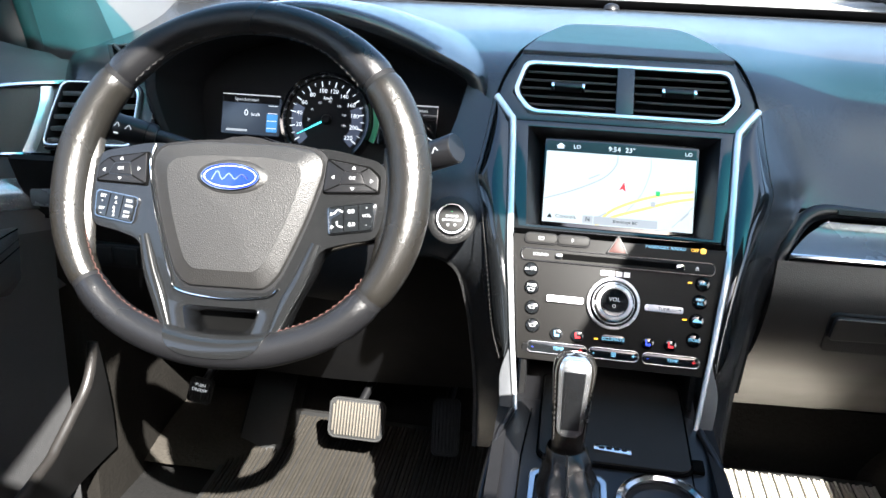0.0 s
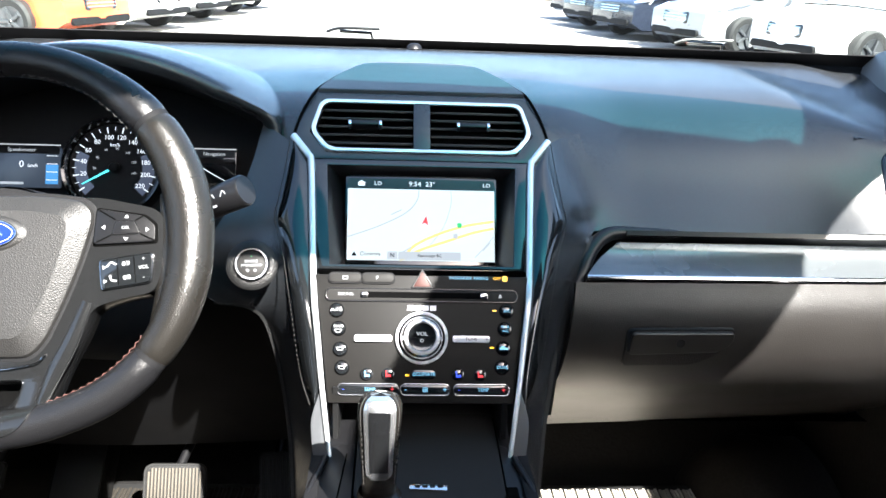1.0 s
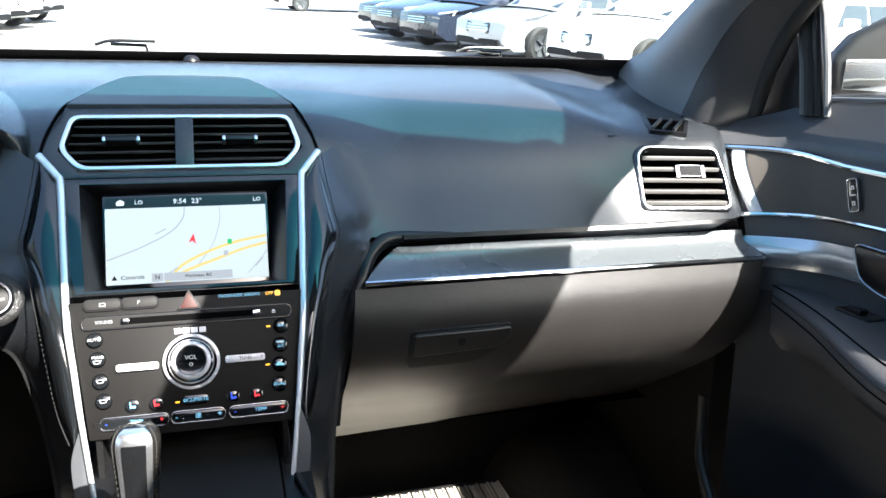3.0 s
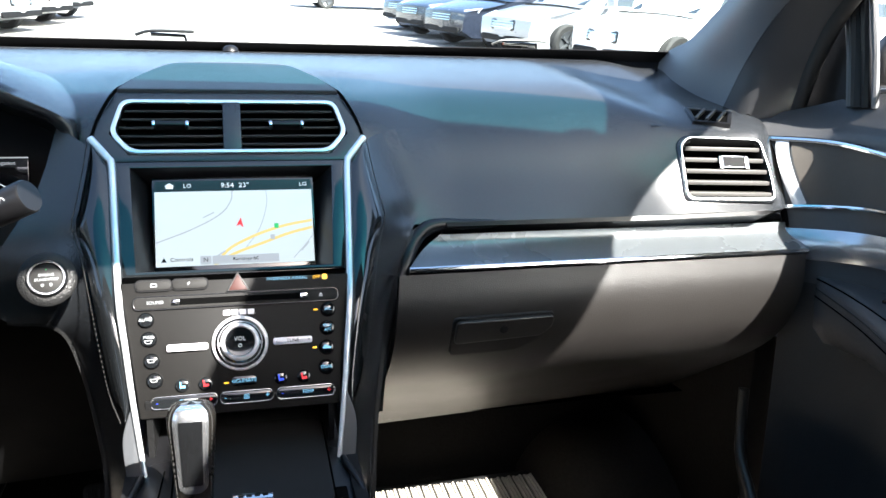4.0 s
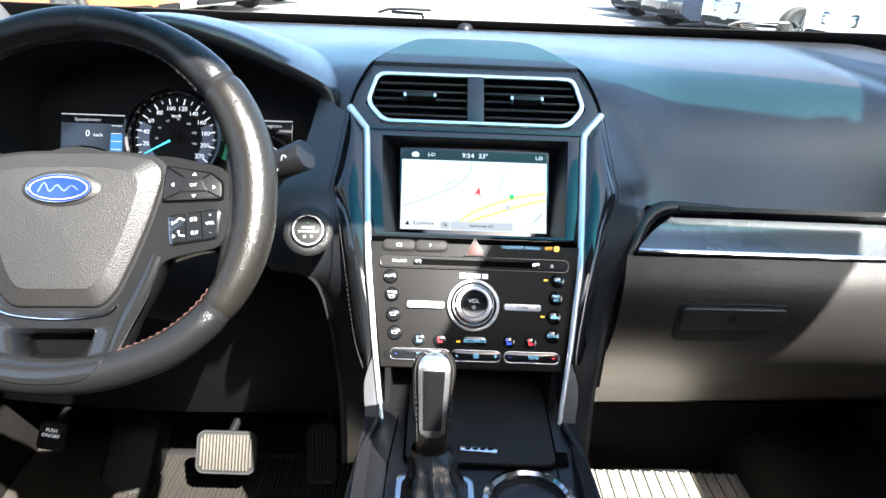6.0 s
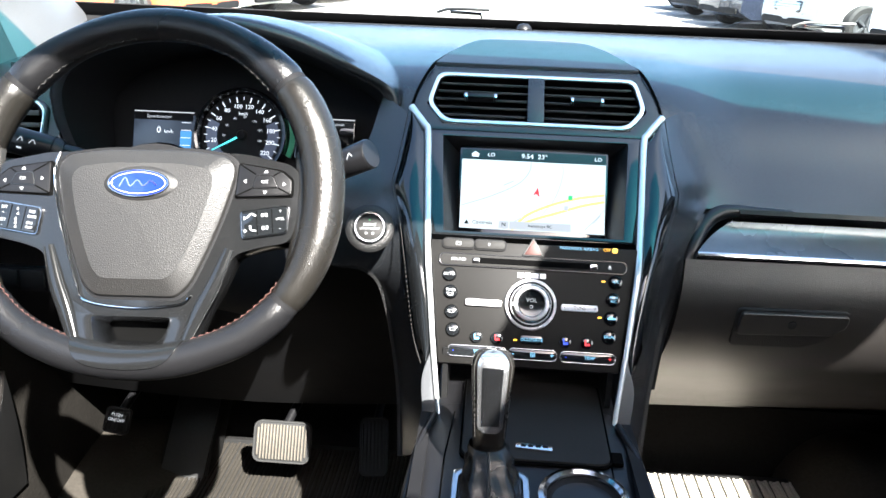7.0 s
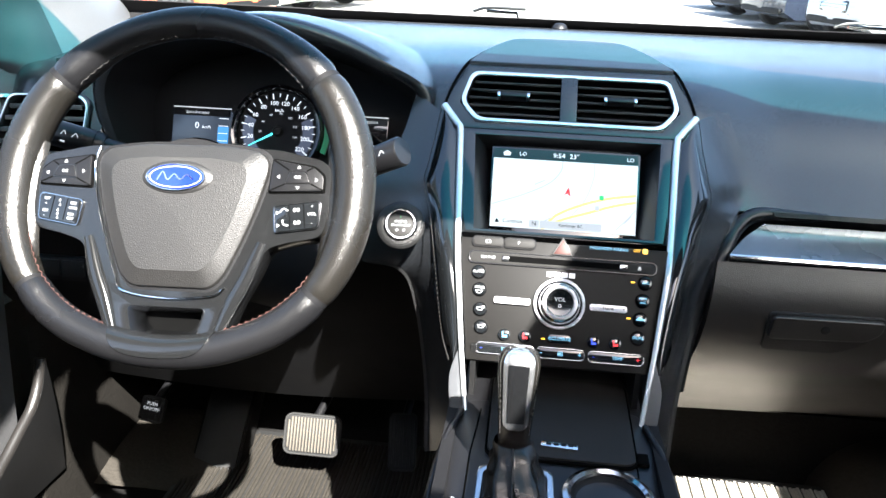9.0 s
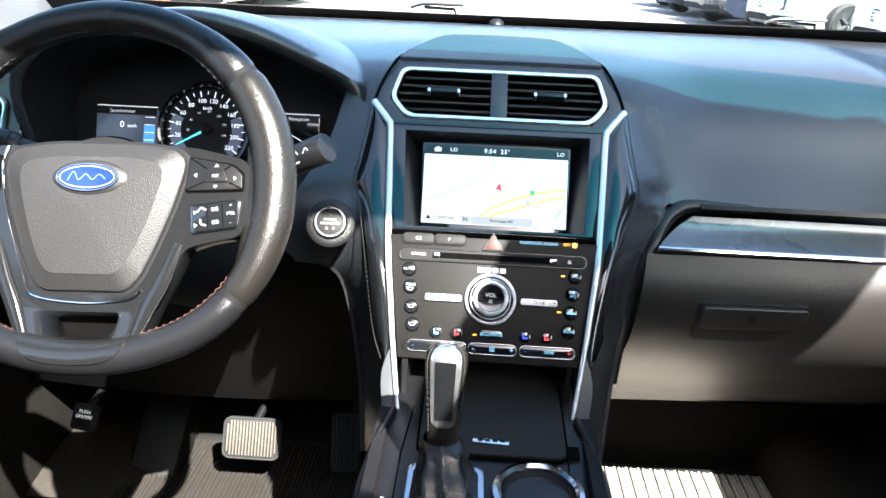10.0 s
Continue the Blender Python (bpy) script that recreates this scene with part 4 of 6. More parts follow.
for s in (1, -1):
    ca = smooth_line([UP @ Vector((s * x, y, -0.012)) for x, y in ((0.159, 0.182), (0.1615, 0.140), (0.1655, 0.095), (0.1675, 0.066), (0.155, 0.022))] + [LOW @ Vector((s * x, y, -0.016)) for x, y in ((0.140, 0.0), (0.126, -0.066), (0.115, -0.12), (0.113, -0.20))], 32)
    if s > 0:
        cb = [on_pad(0.212, 1.215), on_pad(0.220, 1.186), on_pad(0.232, 1.157), on_pad(0.236, 1.130), on_pad(0.226, 1.114), (0.213, 0.052, 1.100), (0.203, 0.040, 1.082), (0.194, 0.028, 1.062), (0.184, 0.018, 1.035), (0.172, 0.008, 0.995), (0.161, -0.012, 0.93), (0.153, -0.03, 0.878), (0.145, -0.06, 0.80)]
        cc = [on_pad(0.168, 1.215), on_pad(0.175, 1.186), on_pad(0.187, 1.157), on_pad(0.196, 1.130), on_pad(0.197, 1.114), (0.193, 0.042, 1.100), (0.186, 0.024, 1.082), (0.178, 0.011, 1.062), (0.167, 0.000, 1.035), (0.156, -0.012, 0.995), (0.147, -0.034, 0.93), (0.140, -0.054, 0.878), (0.132, -0.085, 0.80)]
        # dark tube for the shadow band that turns from the lip down beside the glovebox
        roll = smooth_line([(0.330, 0.073, 1.101), (0.288, 0.072, 1.102), (0.252, 0.070, 1.103), (0.232, 0.064, 1.098), (0.215, 0.052, 1.084), (0.202, 0.035, 1.062), (0.189, 0.022, 1.033), (0.176, 0.014, 0.995), (0.166, 0.006, 0.95), (0.157, -0.01, 0.89)], 40)
        part("lip_shadow", tube(roll, [0.0065 + 0.0030 * min(1, k / 12) for k in range(41)], 10), M_SATIN, dash, "", 60)
    else:
        cb = [(-0.20, 0.125, 1.225), (-0.215, 0.07, 1.16), (-0.25, 0.03, 1.10), (-0.275, 0.02, 1.055), (-0.250, 0.02, 1.022), (-0.212, 0.015, 1.019), (-0.188, 0.008, 1.008), (-0.174, -0.002, 0.980), (-0.163, -0.012, 0.935), (-0.152, -0.028, 0.87), (-0.145, -0.06, 0.80)]
        cc = None
    cb = smooth_line(cb, 32)
    cc = smooth_line(cc, 32) if cc else [(p + q) / 2 + Vector((0, -0.008, 0.002)) * max(0, k / 32 - 0.40) for k, (p, q) in enumerate(zip(ca, cb))]
    part("cheek", sheet(lambda u, v: ca[round(u * 32)] * (1 - v) ** 2 + cc[round(u * 32)] * 2 * v * (1 - v) + cb[round(u * 32)] * v * v, 32, 14), M_PAD, dash, "grained side of the dash beside the stack", 60)
    part("cheek_side", sheet(lambda u, v: cb[13 + round(u * 19)] + Vector((0, 0.14 * v, 0)), 19, 3, 0.004), M_HARD, dash, "", 60)

# start button
sm = facing((-0.192, -0.030, 1.082), (0, 0.045, 0.09), (1, 0.12, 0)) @ Matrix.Scale(0.80, 4)
start = part("start_button", lathe([(0.0245, 0), (0.0245, 0.006), (0.0225, 0.0095), (0.0200, 0.0095), (0.0185, 0.007)], sm, 48), M_DIMCHROME, dash, "round engine start button with chrome ring")
part("button_cap", lathe([(0, 0.0085), (0.015, 0.0082), (0.0186, 0.0070), (0.0190, 0.004)], sm, 40), M_BUTTON, start)
part("button_collar", lathe([(0.0250, 0.003), (0.032, 0.0022), (0.036, -0.0015)], sm, 48), M_HARD, start)
writing("ENGINE", 0.0036, sm @ off(0, 0.0035, 0.0088), M_WHITEPRINT, start)
writing("START/STOP", 0.0036, sm @ off(0, -0.0025, 0.0088), M_WHITEPRINT, start)
part("green_lamp", lathe([(0, 0.0006), (0.0014, 0.0004), (0.0016, 0)], sm @ off(0, 0.0105, 0.0078), 12), M_GREENLIT, start, "tiny green lamp")
for x in (-0.005, 0.005):
    part("engine_mark", ring(oval(0.0019, 0.0019, 12), oval(0.0012, 0.0012, 12), 0.0003, sm @ off(x, -0.0095), 0, top=0.0088), M_WHITEPRINT, start)

# ---- instrument binnacle ----
binnacle = thing("instrument_binnacle", "hooded instrument cluster with speedometer and two displays", "instrument cluster", (-0.41, 0.15, 1.1))
LIP = [(-0.600, 0.13, 1.085), (-0.622, 0.11, 1.150), (-0.622, 0.095, 1.215), (-0.575, 0.08, 1.262), (-0.490, 0.066, 1.288), (-0.400, 0.060, 1.298), (-0.320, 0.070, 1.285), (-0.250, 0.092, 1.255), (-0.197, 0.120, 1.220), (-0.207, 0.100, 1.165), (-0.235, 0.095, 1.085)]
lip = smooth_line(LIP, 60)
CENTRE = Vector((-0.41, 0.0, 1.16))


def outward(p, d):
    q = (Vector((p.x, 0, p.z)) - Vector((CENTRE.x, 0, CENTRE.z))).normalized()
    return p + q * d


def hood(u, v):
    k = round(u * 60)
    p = lip[k]
    if v <= 0.2:
        return outward(p, 0.018 * v / 0.2) + Vector((0, -0.004 * math.sin(math.pi * v / 0.2), 0))
    f = (v - 0.2) / 0.8
    q = outward(p, 0.018)
    grow = math.sin(f * math.pi / 2)
    return Vector((q.x + (q.x - CENTRE.x) * 0.10 * grow, q.y + 0.42 * f, q.z + 0.014 * math.sin(math.pi * f * 0.8) - 0.055 * f * f * max(0, (q.z - 1.2) / 0.1)))


part("hood", sheet(hood, 60, 16), M_PAD, binnacle, "dark vinyl hood over the instruments", 60)


def cave(u, v):
    k = round(u * 60)
    p = lip[k]
    back = Vector((CENTRE.x + (p.x - CENTRE.x) * 0.90, 0.205 + 0.05 * (p.z - 1.1), 1.155 + (p.z - 1.16) * 0.80))
    return p.lerp(back, v)


part("cavity", sheet(cave, 60, 6), M_DARK, binnacle, "", 60)
CL = facing((-0.4095, 0.180, 1.153), (0, 0.03, 0.1)) @ Matrix.Scale(1.08, 4)
part("backplate", slab(oblong(0.385, 0.250, 0.09), 0.01, CL, 0, top=-0.012), M_DARK, binnacle)
dial = part("speedometer", lathe([(0, 0.0), (0.052, 0.0), (0.055, 0.001)], CL, 64), M_DARK, binnacle, "round black speedometer with white figures")
part("dial_rim", lathe([(0.0545, 0.0), (0.0575, 0.012), (0.0605, 0.013), (0.0625, 0.009), (0.063, -0.012)], CL, 64), M_PIANO, dial)
part("dial_edge", lathe([(0.0560, 0.0105), (0.0566, 0.0125), (0.0575, 0.0128)], CL, 64), M_GUN, dial)
blue_arc = [(r * math.cos(a), r * math.sin(a)) for r, a0, a1 in ((0.049, 155, 225), (0.034, 225, 155)) for a in (radians(a0 + (a1 - a0) * k / 12) for k in range(13))]
M_ARC = lit("grey_blue_dial_band", (0.10, 0.115, 0.17), 0.22)
part("dial_band", slab(blue_arc, 0.0003, CL, 0, top=0.0006), M_ARC, dial)
part("dial_band", slab([(-x, y) for x, y in blue_arc][::-1], 0.0003, CL, 0, top=0.0006), M_ARC, dial)
for k in range(12):
    a = radians(215 - 250 * k / 11)
    c, s = math.cos(a), math.sin(a)
    part("tick", box((0.0075, 0.0014, 0.0003), (0, 0, 0.0012), CL @ off(0.0475 * c, 0.0475 * s, 0, math.degrees(a))), M_WHITELIT, dial)
    if k < 11:
        a2 = radians(215 - 250 * (k + 0.5) / 11)
        part("tick", box((0.0045, 0.0008, 0.0003), (0, 0, 0.0012), CL @ off(0.049 * math.cos(a2), 0.049 * math.sin(a2), 0, math.degrees(a2))), M_WHITELIT, dial)
    if k:
        writing(str(20 * k), 0.0056, CL @ off(0.0385 * c, 0.0385 * s, 0.0012), M_WHITELIT, dial)
    if 0 < k < 8:
        a3 = radians(215 - 250 * k / 7.6)
        writing(str(20 * k), 0.0030, CL @ off(0.0245 * math.cos(a3), 0.0245 * math.sin(a3), 0.0012), M_MAPGREY, dial)
writing("km/h", 0.0042, CL @ off(0.0, 0.0285, 0.0012), M_WHITELIT, dial)
needle_a = radians(209)
part("needle", slab([(-0.004, -0.0016), (0.044, -0.0006), (0.044, 0.0006), (-0.004, 0.0016)], 0.001, CL @ off(0, 0, 0.004, math.degrees(needle_a)), 0.0003), M_TEALNEEDLE, dial, "lit teal needle at rest")
part("needle_hub", lathe([(0, 0.007), (0.005, 0.0065), (0.007, 0.004), (0.007, 0)], CL, 24), M_DARK, dial)
# the two displays
for x, w, words in ((-0.1065, 0.081, "Speedometer"), (0.110, 0.078, "Navigation")):
    sc = part("side_display", slab(oblong(w, 0.051, 0.002, 2), 0.006, CL @ off(x, -0.001), 0.0005, top=0.001), M_CLUSTERBLUE if x < 0 else M_PIANO, binnacle, "dim blue-grey side display")
    part("display_edge", box((w, 0.0014, 0.001), (x, 0.0265, 0.001), CL), M_WHITEPRINT, sc)
    part("title_bar", box((w * 0.98, 0.009, 0.0004), (x, 0.0200, 0.0014), CL), M_MAPBAR if x > 0 else M_DARK, sc)
    writing(words, 0.0044, CL @ off(x - 0.006 if x < 0 else x + 0.012, 0.0200, 0.0018), M_MAPGREY, sc)
    if x < 0:
        writing("0", 0.0085, CL @ off(x - 0.006, 0.002, 0.0014), M_WHITELIT, sc)
        writing("km/h", 0.0042, CL @ off(x + 0.0075, 0.0005, 0.0014), M_WHITELIT, sc)
        part("fuel_bar", box((0.015, 0.024, 0.0004), (x + 0.031, -0.010, 0.0014), CL), lit("blue_gauge", (0.05, 0.25, 0.55), 0.5), sc)
        for k in range(4):
            part("gauge_mark", box((0.013, 0.0008, 0.0004), (x + 0.031, 0.013 - 0.010 * k, 0.0020), CL), M_WHITELIT, sc)
        part("odometer_bar", box((0.030, 0.003, 0.0004), (x - 0.018, -0.0215, 0.0014), CL), M_MAPGREY, sc)
    else:
        part("compass_line", stripe([(x - 0.005, 0.004), (x + 0.012, -0.006), (x + 0.035, -0.018)], 0.001, CL, 0.0016), M_WHITELIT, sc)
        part("compass_ring", ring(oval(0.008, 0.008, 20), oval(0.0072, 0.0072, 20), 0.0003, CL @ off(x - 0.012, 0.004), 0, top=0.0016), M_MAPGREY, sc)
        for dx, dy, w2 in ((0, 0.012, "N"), (0, -0.012, "S")):
            writing(w2, 0.0034, CL @ off(x - 0.012 + dx, 0.004 + dy, 0.0016), M_WHITELIT, sc)
# Green arc that paints a reflection at the dial's right.
green = [(r * math.cos(radians(a)), r * math.sin(radians(a))) for r, a0, a1 in ((0.072, -22, 24), (0.0645, 24, -22)) for a in [a0 + (a1 - a0) * k / 8 for k in range(9)]]
part("green_reflection_strip", slab(green, 0.004, CL, 0.0005, top=0.004), mat("green_reflection_plastic", (0.03, 0.25, 0.12), 0.3), binnacle, "curved green strip painting a reflection beside the dial")
for k, t in enumerate("PRNDS"):
    writing(t, 0.0048, CL @ off(-0.020 + 0.012 * k, -0.056, 0.013), M_WHITELIT if t == "P" else M_MAPGREY, dial)

# knee panel below the binnacle
part("column_panel", sheet(lambda u, v: (-0.815 + 0.635 * u, 0.045 + 0.02 * math.sin(math.pi * u) * (1 - v) + 0.310 * v ** 1.25, 1.10 - 0.43 * v - 0.015 * math.sin(math.pi * u) * v), 24, 12, 0.012), M_DARK, dash, "black knee panel under the column")
part("knee_under", sheet(lambda u, v: (-0.80 + 0.64 * u, 0.358 + 0.262 * v, 0.668), 8, 5, 0.01), M_DARK, dash)
part("trim_strip", sheet(lambda u, v: (-0.80 + 0.17 * u, 0.052 + 0.02 * v - 0.01 * math.sin(math.pi * v), 1.026 + 0.042 * v), 8, 4, 0.006), M_TRIM, dash, "silver trim strip")
lamp_switch = part("switch_panel", box((0.076, 0.012, 0.034), (-0.675, 0.048, 0.966), None, 0.003), M_SATIN, dash, "dark switch panel")
for k in range(2):
    part("switch", box((0.033, 0.004, 0.024), (-0.693 + 0.036 * k, 0.040, 0.968), None, 0.002), M_HARD, lamp_switch)

# ---- steering wheel ----
WH = facing((-0.3624, -0.2518, 1.1616), (0, 0.4226, 0.9063), (1, -0.02, 0.04))
wheel = thing("steering_wheel", "black leather steering wheel with grained hub and gloss spokes", "steering wheel", WH.translation)
WH_UP = WH.to_3x3() @ Vector((0, 0, 1))


def rim_radius(a):
    """The rim's middle radius and thickness at an angle in degrees: flat at the foot, fat at the grips."""
    a = a % 360
    top = max(0.0, math.sin(radians(a))) ** 2
    foot = max(0.0, -math.sin(radians(a))) ** 4
    grip = max(0.0, 1 - (min(abs(a - 14), abs(a - 374), abs(a - 166)) / 46) ** 2)
    low = max(0.0, 1 - (min(abs(a - 328), abs(a - 212)) / 30) ** 2)
    return 0.1640 - 0.0035 * top - 0.0125 * foot + 0.0025 * low, 0.0150 + 0.0040 * grip + 0.0004 * low


def rim(a0, a1, n=40, grow=0.0):
    pts, rad = [], []
    for k in range(n + 1):
        a = a0 + (a1 - a0) * k / n
        r, thick = rim_radius(a)
        pts.append(WH @ Vector((r * math.cos(radians(a)), r * math.sin(radians(a)), 0)))
        rad.append(thick + grow)
    return pts, rad


for a0, a1, name, m_, lab in ((38.6, 141.4, "rim_top", M_RIMTOP, "smooth black leather top of the rim"),
                              (-35.0, 37.8, "rim_side", M_LEATHER, "grained leather grip"), (142.2, 215.0, "rim_side", M_LEATHER, "grained leather grip"),
                              (215.8, 324.2, "rim_foot", M_RIMTOP, "grained leather foot of the rim")):
    p, r = rim(a0, a1)
    for k, f in ((0, 0.90), (1, 0.985), (-1, 0.90), (-2, 0.985)):
        r[k] *= f
    part(name, tube(p, r, 28, up=WH_UP), m_, wheel, lab, 60)
for a in (38.2, 141.8, -35.4, 215.4):
    p, r = rim(a - 0.9, a + 0.9, 2, -0.0013)
    part("rim_joint", tube(p, r, 28, up=WH_UP), M_DARK, wheel)
# leather webs where the grips meet the side spokes
for s in (-1, 1):
    def web(u, v, s=s):
        a = 16 - 44 * u
        r, thick = rim_radius(a)
        reach = 0.0130 * math.sin(math.pi * min(1, 0.14 + 0.80 * u)) ** 0.6
        q = Vector((math.cos(radians(a)), math.sin(radians(a)), 0)) * (r - thick * 0.75 - reach * v)
        q.z = 0.0085 * (1 - v) ** 0.7 - 0.002
        return WH @ Vector((s * q.x, q.y, q.z))
    part("grip_web", sheet(web, 24, 6, 0.006), M_LEATHER, wheel, "leather web between the grip and the spoke", 70)


def stitches(a0, a1, n):
    bm = fresh()
    for k in range(n):
        a = a0 + (a1 - a0) * k / (n - 1)
        r, thick = rim_radius(a)
        q = math.radians(a)
        m = WH @ Matrix.Translation(((r - thick * 0.97) * math.cos(q), (r - thick * 0.97) * math.sin(q), thick * 0.28)) @ pose(0, 0, 0, 0, 0, a + 90 + (28 if k % 2 else -28))
        bm = box((0.0042, 0.0007, 0.0007), (0, 0, 0), m, bm=bm)
    return bm


for a0, a1, n in ((200, 250, 40), (290, 328, 30)):
    tagged(part("stitching", stitches(a0, a1, n), M_STITCH, wheel, "red cross stitching inside the rim"), kind="stuff")
for a0, a1, n in ((42, 82, 26), (98, 138, 26)):
    tagged(part("stitching", stitches(a0, a1, n), M_GREYSTITCH, wheel, "grey stitching inside the rim"), kind="stuff")

# spokes behind the hub: one plate with a slot in its foot
SPOKES = mirrored([(0.030, -0.1545), (0.050, -0.146), (0.0575, -0.128), (0.066, -0.104), (0.078, -0.080), (0.087, -0.0545), (0.110, -0.0475), (0.137, -0.0425), (0.1455, -0.006), (0.146, 0.012), (0.136, 0.027), (0.090, 0.037)])
SLOT = rounded(mirrored([(0.0245, -0.1385), (0.0310, -0.1335), (0.0370, -0.111)]), 0.006)
spk = part("spoke_plate", holed(rounded(SPOKES, 0.009), SLOT, 0.024, WH @ off(0, 0, 0.002), 0.003), M_GUN, wheel, "dark grey satin spokes with a slot in the lower one")
lip_in = rounded(mirrored([(0.0190, -0.1315), (0.0235, -0.127), (0.0285, -0.1145)]), 0.004)
part("slot_lining", ring(SLOT, lip_in, 0.022, WH @ off(0, 0, 0.003), 0.0, inner_drop=0.016), M_DIMCHROME, wheel, "bright lined slot")
part("slot_back", slab([(-0.036, -0.147), (0.036, -0.147), (0.040, -0.108), (-0.040, -0.108)], 0.003, WH, 0, top=-0.020), M_VOID, wheel)


def foot_clad(u, v):
    """Where the lower spoke wraps over the front of the rim."""
    a = 249 + 42 * u
    r, thick = rim_radius(a)
    phi = radians(182 - (182 - 70 - 85 * abs(2 * u - 1) ** 5) * v)
    q = r + (thick + 0.0014) * math.cos(phi)
    return WH @ Vector((q * math.cos(radians(a)), q * math.sin(radians(a)), (thick + 0.0014) * math.sin(phi)))


part("spoke_foot", sheet(foot_clad, 36, 12, 0.0012), M_GUN, spk, "", 60)
for s in (-1, 1):
    # raised ribs that run from the side spokes down into the foot spoke
    leg = smooth_line([(s * 0.083, -0.050, 0.0025), (s * 0.072, -0.082, 0.0035), (s * 0.060, -0.108, 0.0035), (s * 0.0475, -0.140, 0.0025)], 16)
    part("spoke_rib", tube([WH @ q for q in leg], [0.0035 + 0.0035 * math.sin(math.pi * (0.1 + 0.8 * k / 16)) for k in range(17)], 12, flat=0.45, up=WH_UP), M_GUN, spk)

HUB = mirrored([(0.038, -0.0945), (0.050, -0.082), (0.063, -0.052), (0.075, -0.018), (0.083, 0.014), (0.083, 0.026), (0.074, 0.0345), (0.040, 0.0395)])
HUB_R = rounded(HUB, 0.016, 5)


def cover_point(u, v):
    """The airbag cover: rings of its outline drawn in towards the raised shield."""
    k = u * len(HUB_R)
    i = int(k) % len(HUB_R)
    p = Vector(HUB_R[i])
    c = Vector((0.0, -0.026))
    steps = ((1.0, -0.026), (1.0, -0.004), (0.992, 0.0005), (0.975, 0.0030), (0.94, 0.0048), (0.79, 0.0086), (0.775, 0.0094), (0.40, 0.0112), (0.0, 0.0118))
    f, z = steps[round(v * (len(steps) - 1))]
    q = c + (p - c) * f
    return WH @ Vector((0.0025 + q.x, q.y, z + 0.003))


hub = part("airbag_cover", sheet(cover_point, len(HUB_R), 8, closed=True), M_HUB, wheel, "grained dark grey airbag cover", 24)
part("hub_gap", slab([(0.0025 + x * 1.035, -0.026 + (y + 0.026) * 1.045) for x, y in HUB_R], 0.02, WH, 0.003, top=0.0026), M_DARK, wheel)
edge_line = [(-1, 0.084, 0.036), (-1, 0.0865, 0.016), (-1, 0.079, -0.017), (-1, 0.067, -0.052), (-1, 0.054, -0.085), (-1, 0.044, -0.0985), (1, 0.0, -0.1035), (1, 0.040, -0.0995), (1, 0.050, -0.092)]
part("hub_edge", tube(smooth_line([WH @ Vector((s * x + 0.0025, y, 0.0040)) for s, x, y in edge_line], 70), 0.0010, 8), M_CHROME, wheel, "thin chrome line round the hub")
em = WH @ off(0.0025, 0.005, 0.0140)
part("emblem_bezel", lathe([(0.0275, 0.0022), (0.0300, 0.0018), (0.0345, -0.0008), (0.0365, -0.0030)], em @ Matrix.Diagonal((1, 0.47, 1, 1)), 56), M_HUB, hub, "", 70)
emb = part("emblem", slab(oval(0.0272, 0.0118, 56), 0.004, em, 0.0012, top=0.0040), M_BLUEOVAL, hub, "blue oval emblem with silver edge")
part("emblem_edge", ring(oval(0.0280, 0.0124, 56), oval(0.0268, 0.0114, 56), 0.004, em, 0.0003, top=0.0044), M_CHROME, emb)
part("emblem_line", ring(oval(0.0248, 0.0098, 56), oval(0.0242, 0.0093, 56), 0.0006, em, 0, top=0.0044), M_BRUSHED, emb)
part("emblem_stroke", stripe([(-0.017, -0.0035), (-0.012, 0.0045), (-0.007, -0.0030), (-0.001, 0.0025), (0.005, -0.0025), (0.011, 0.0020), (0.017, -0.0020)], 0.0013, em, 0.0046), M_CHROME, emb, "silver stroke")
writing("AIRBAG", 0.0046, WH @ off(0.0, -0.0330, 0.0139), M_HUB, hub, deep=0.0005)
part("airbag_mark", ring(oval(0.0036, 0.0026, 20), oval(0.0030, 0.0020, 20), 0.0008, WH @ off(-0.002, -0.0450), 0, top=0.0140), M_HUB, hub)

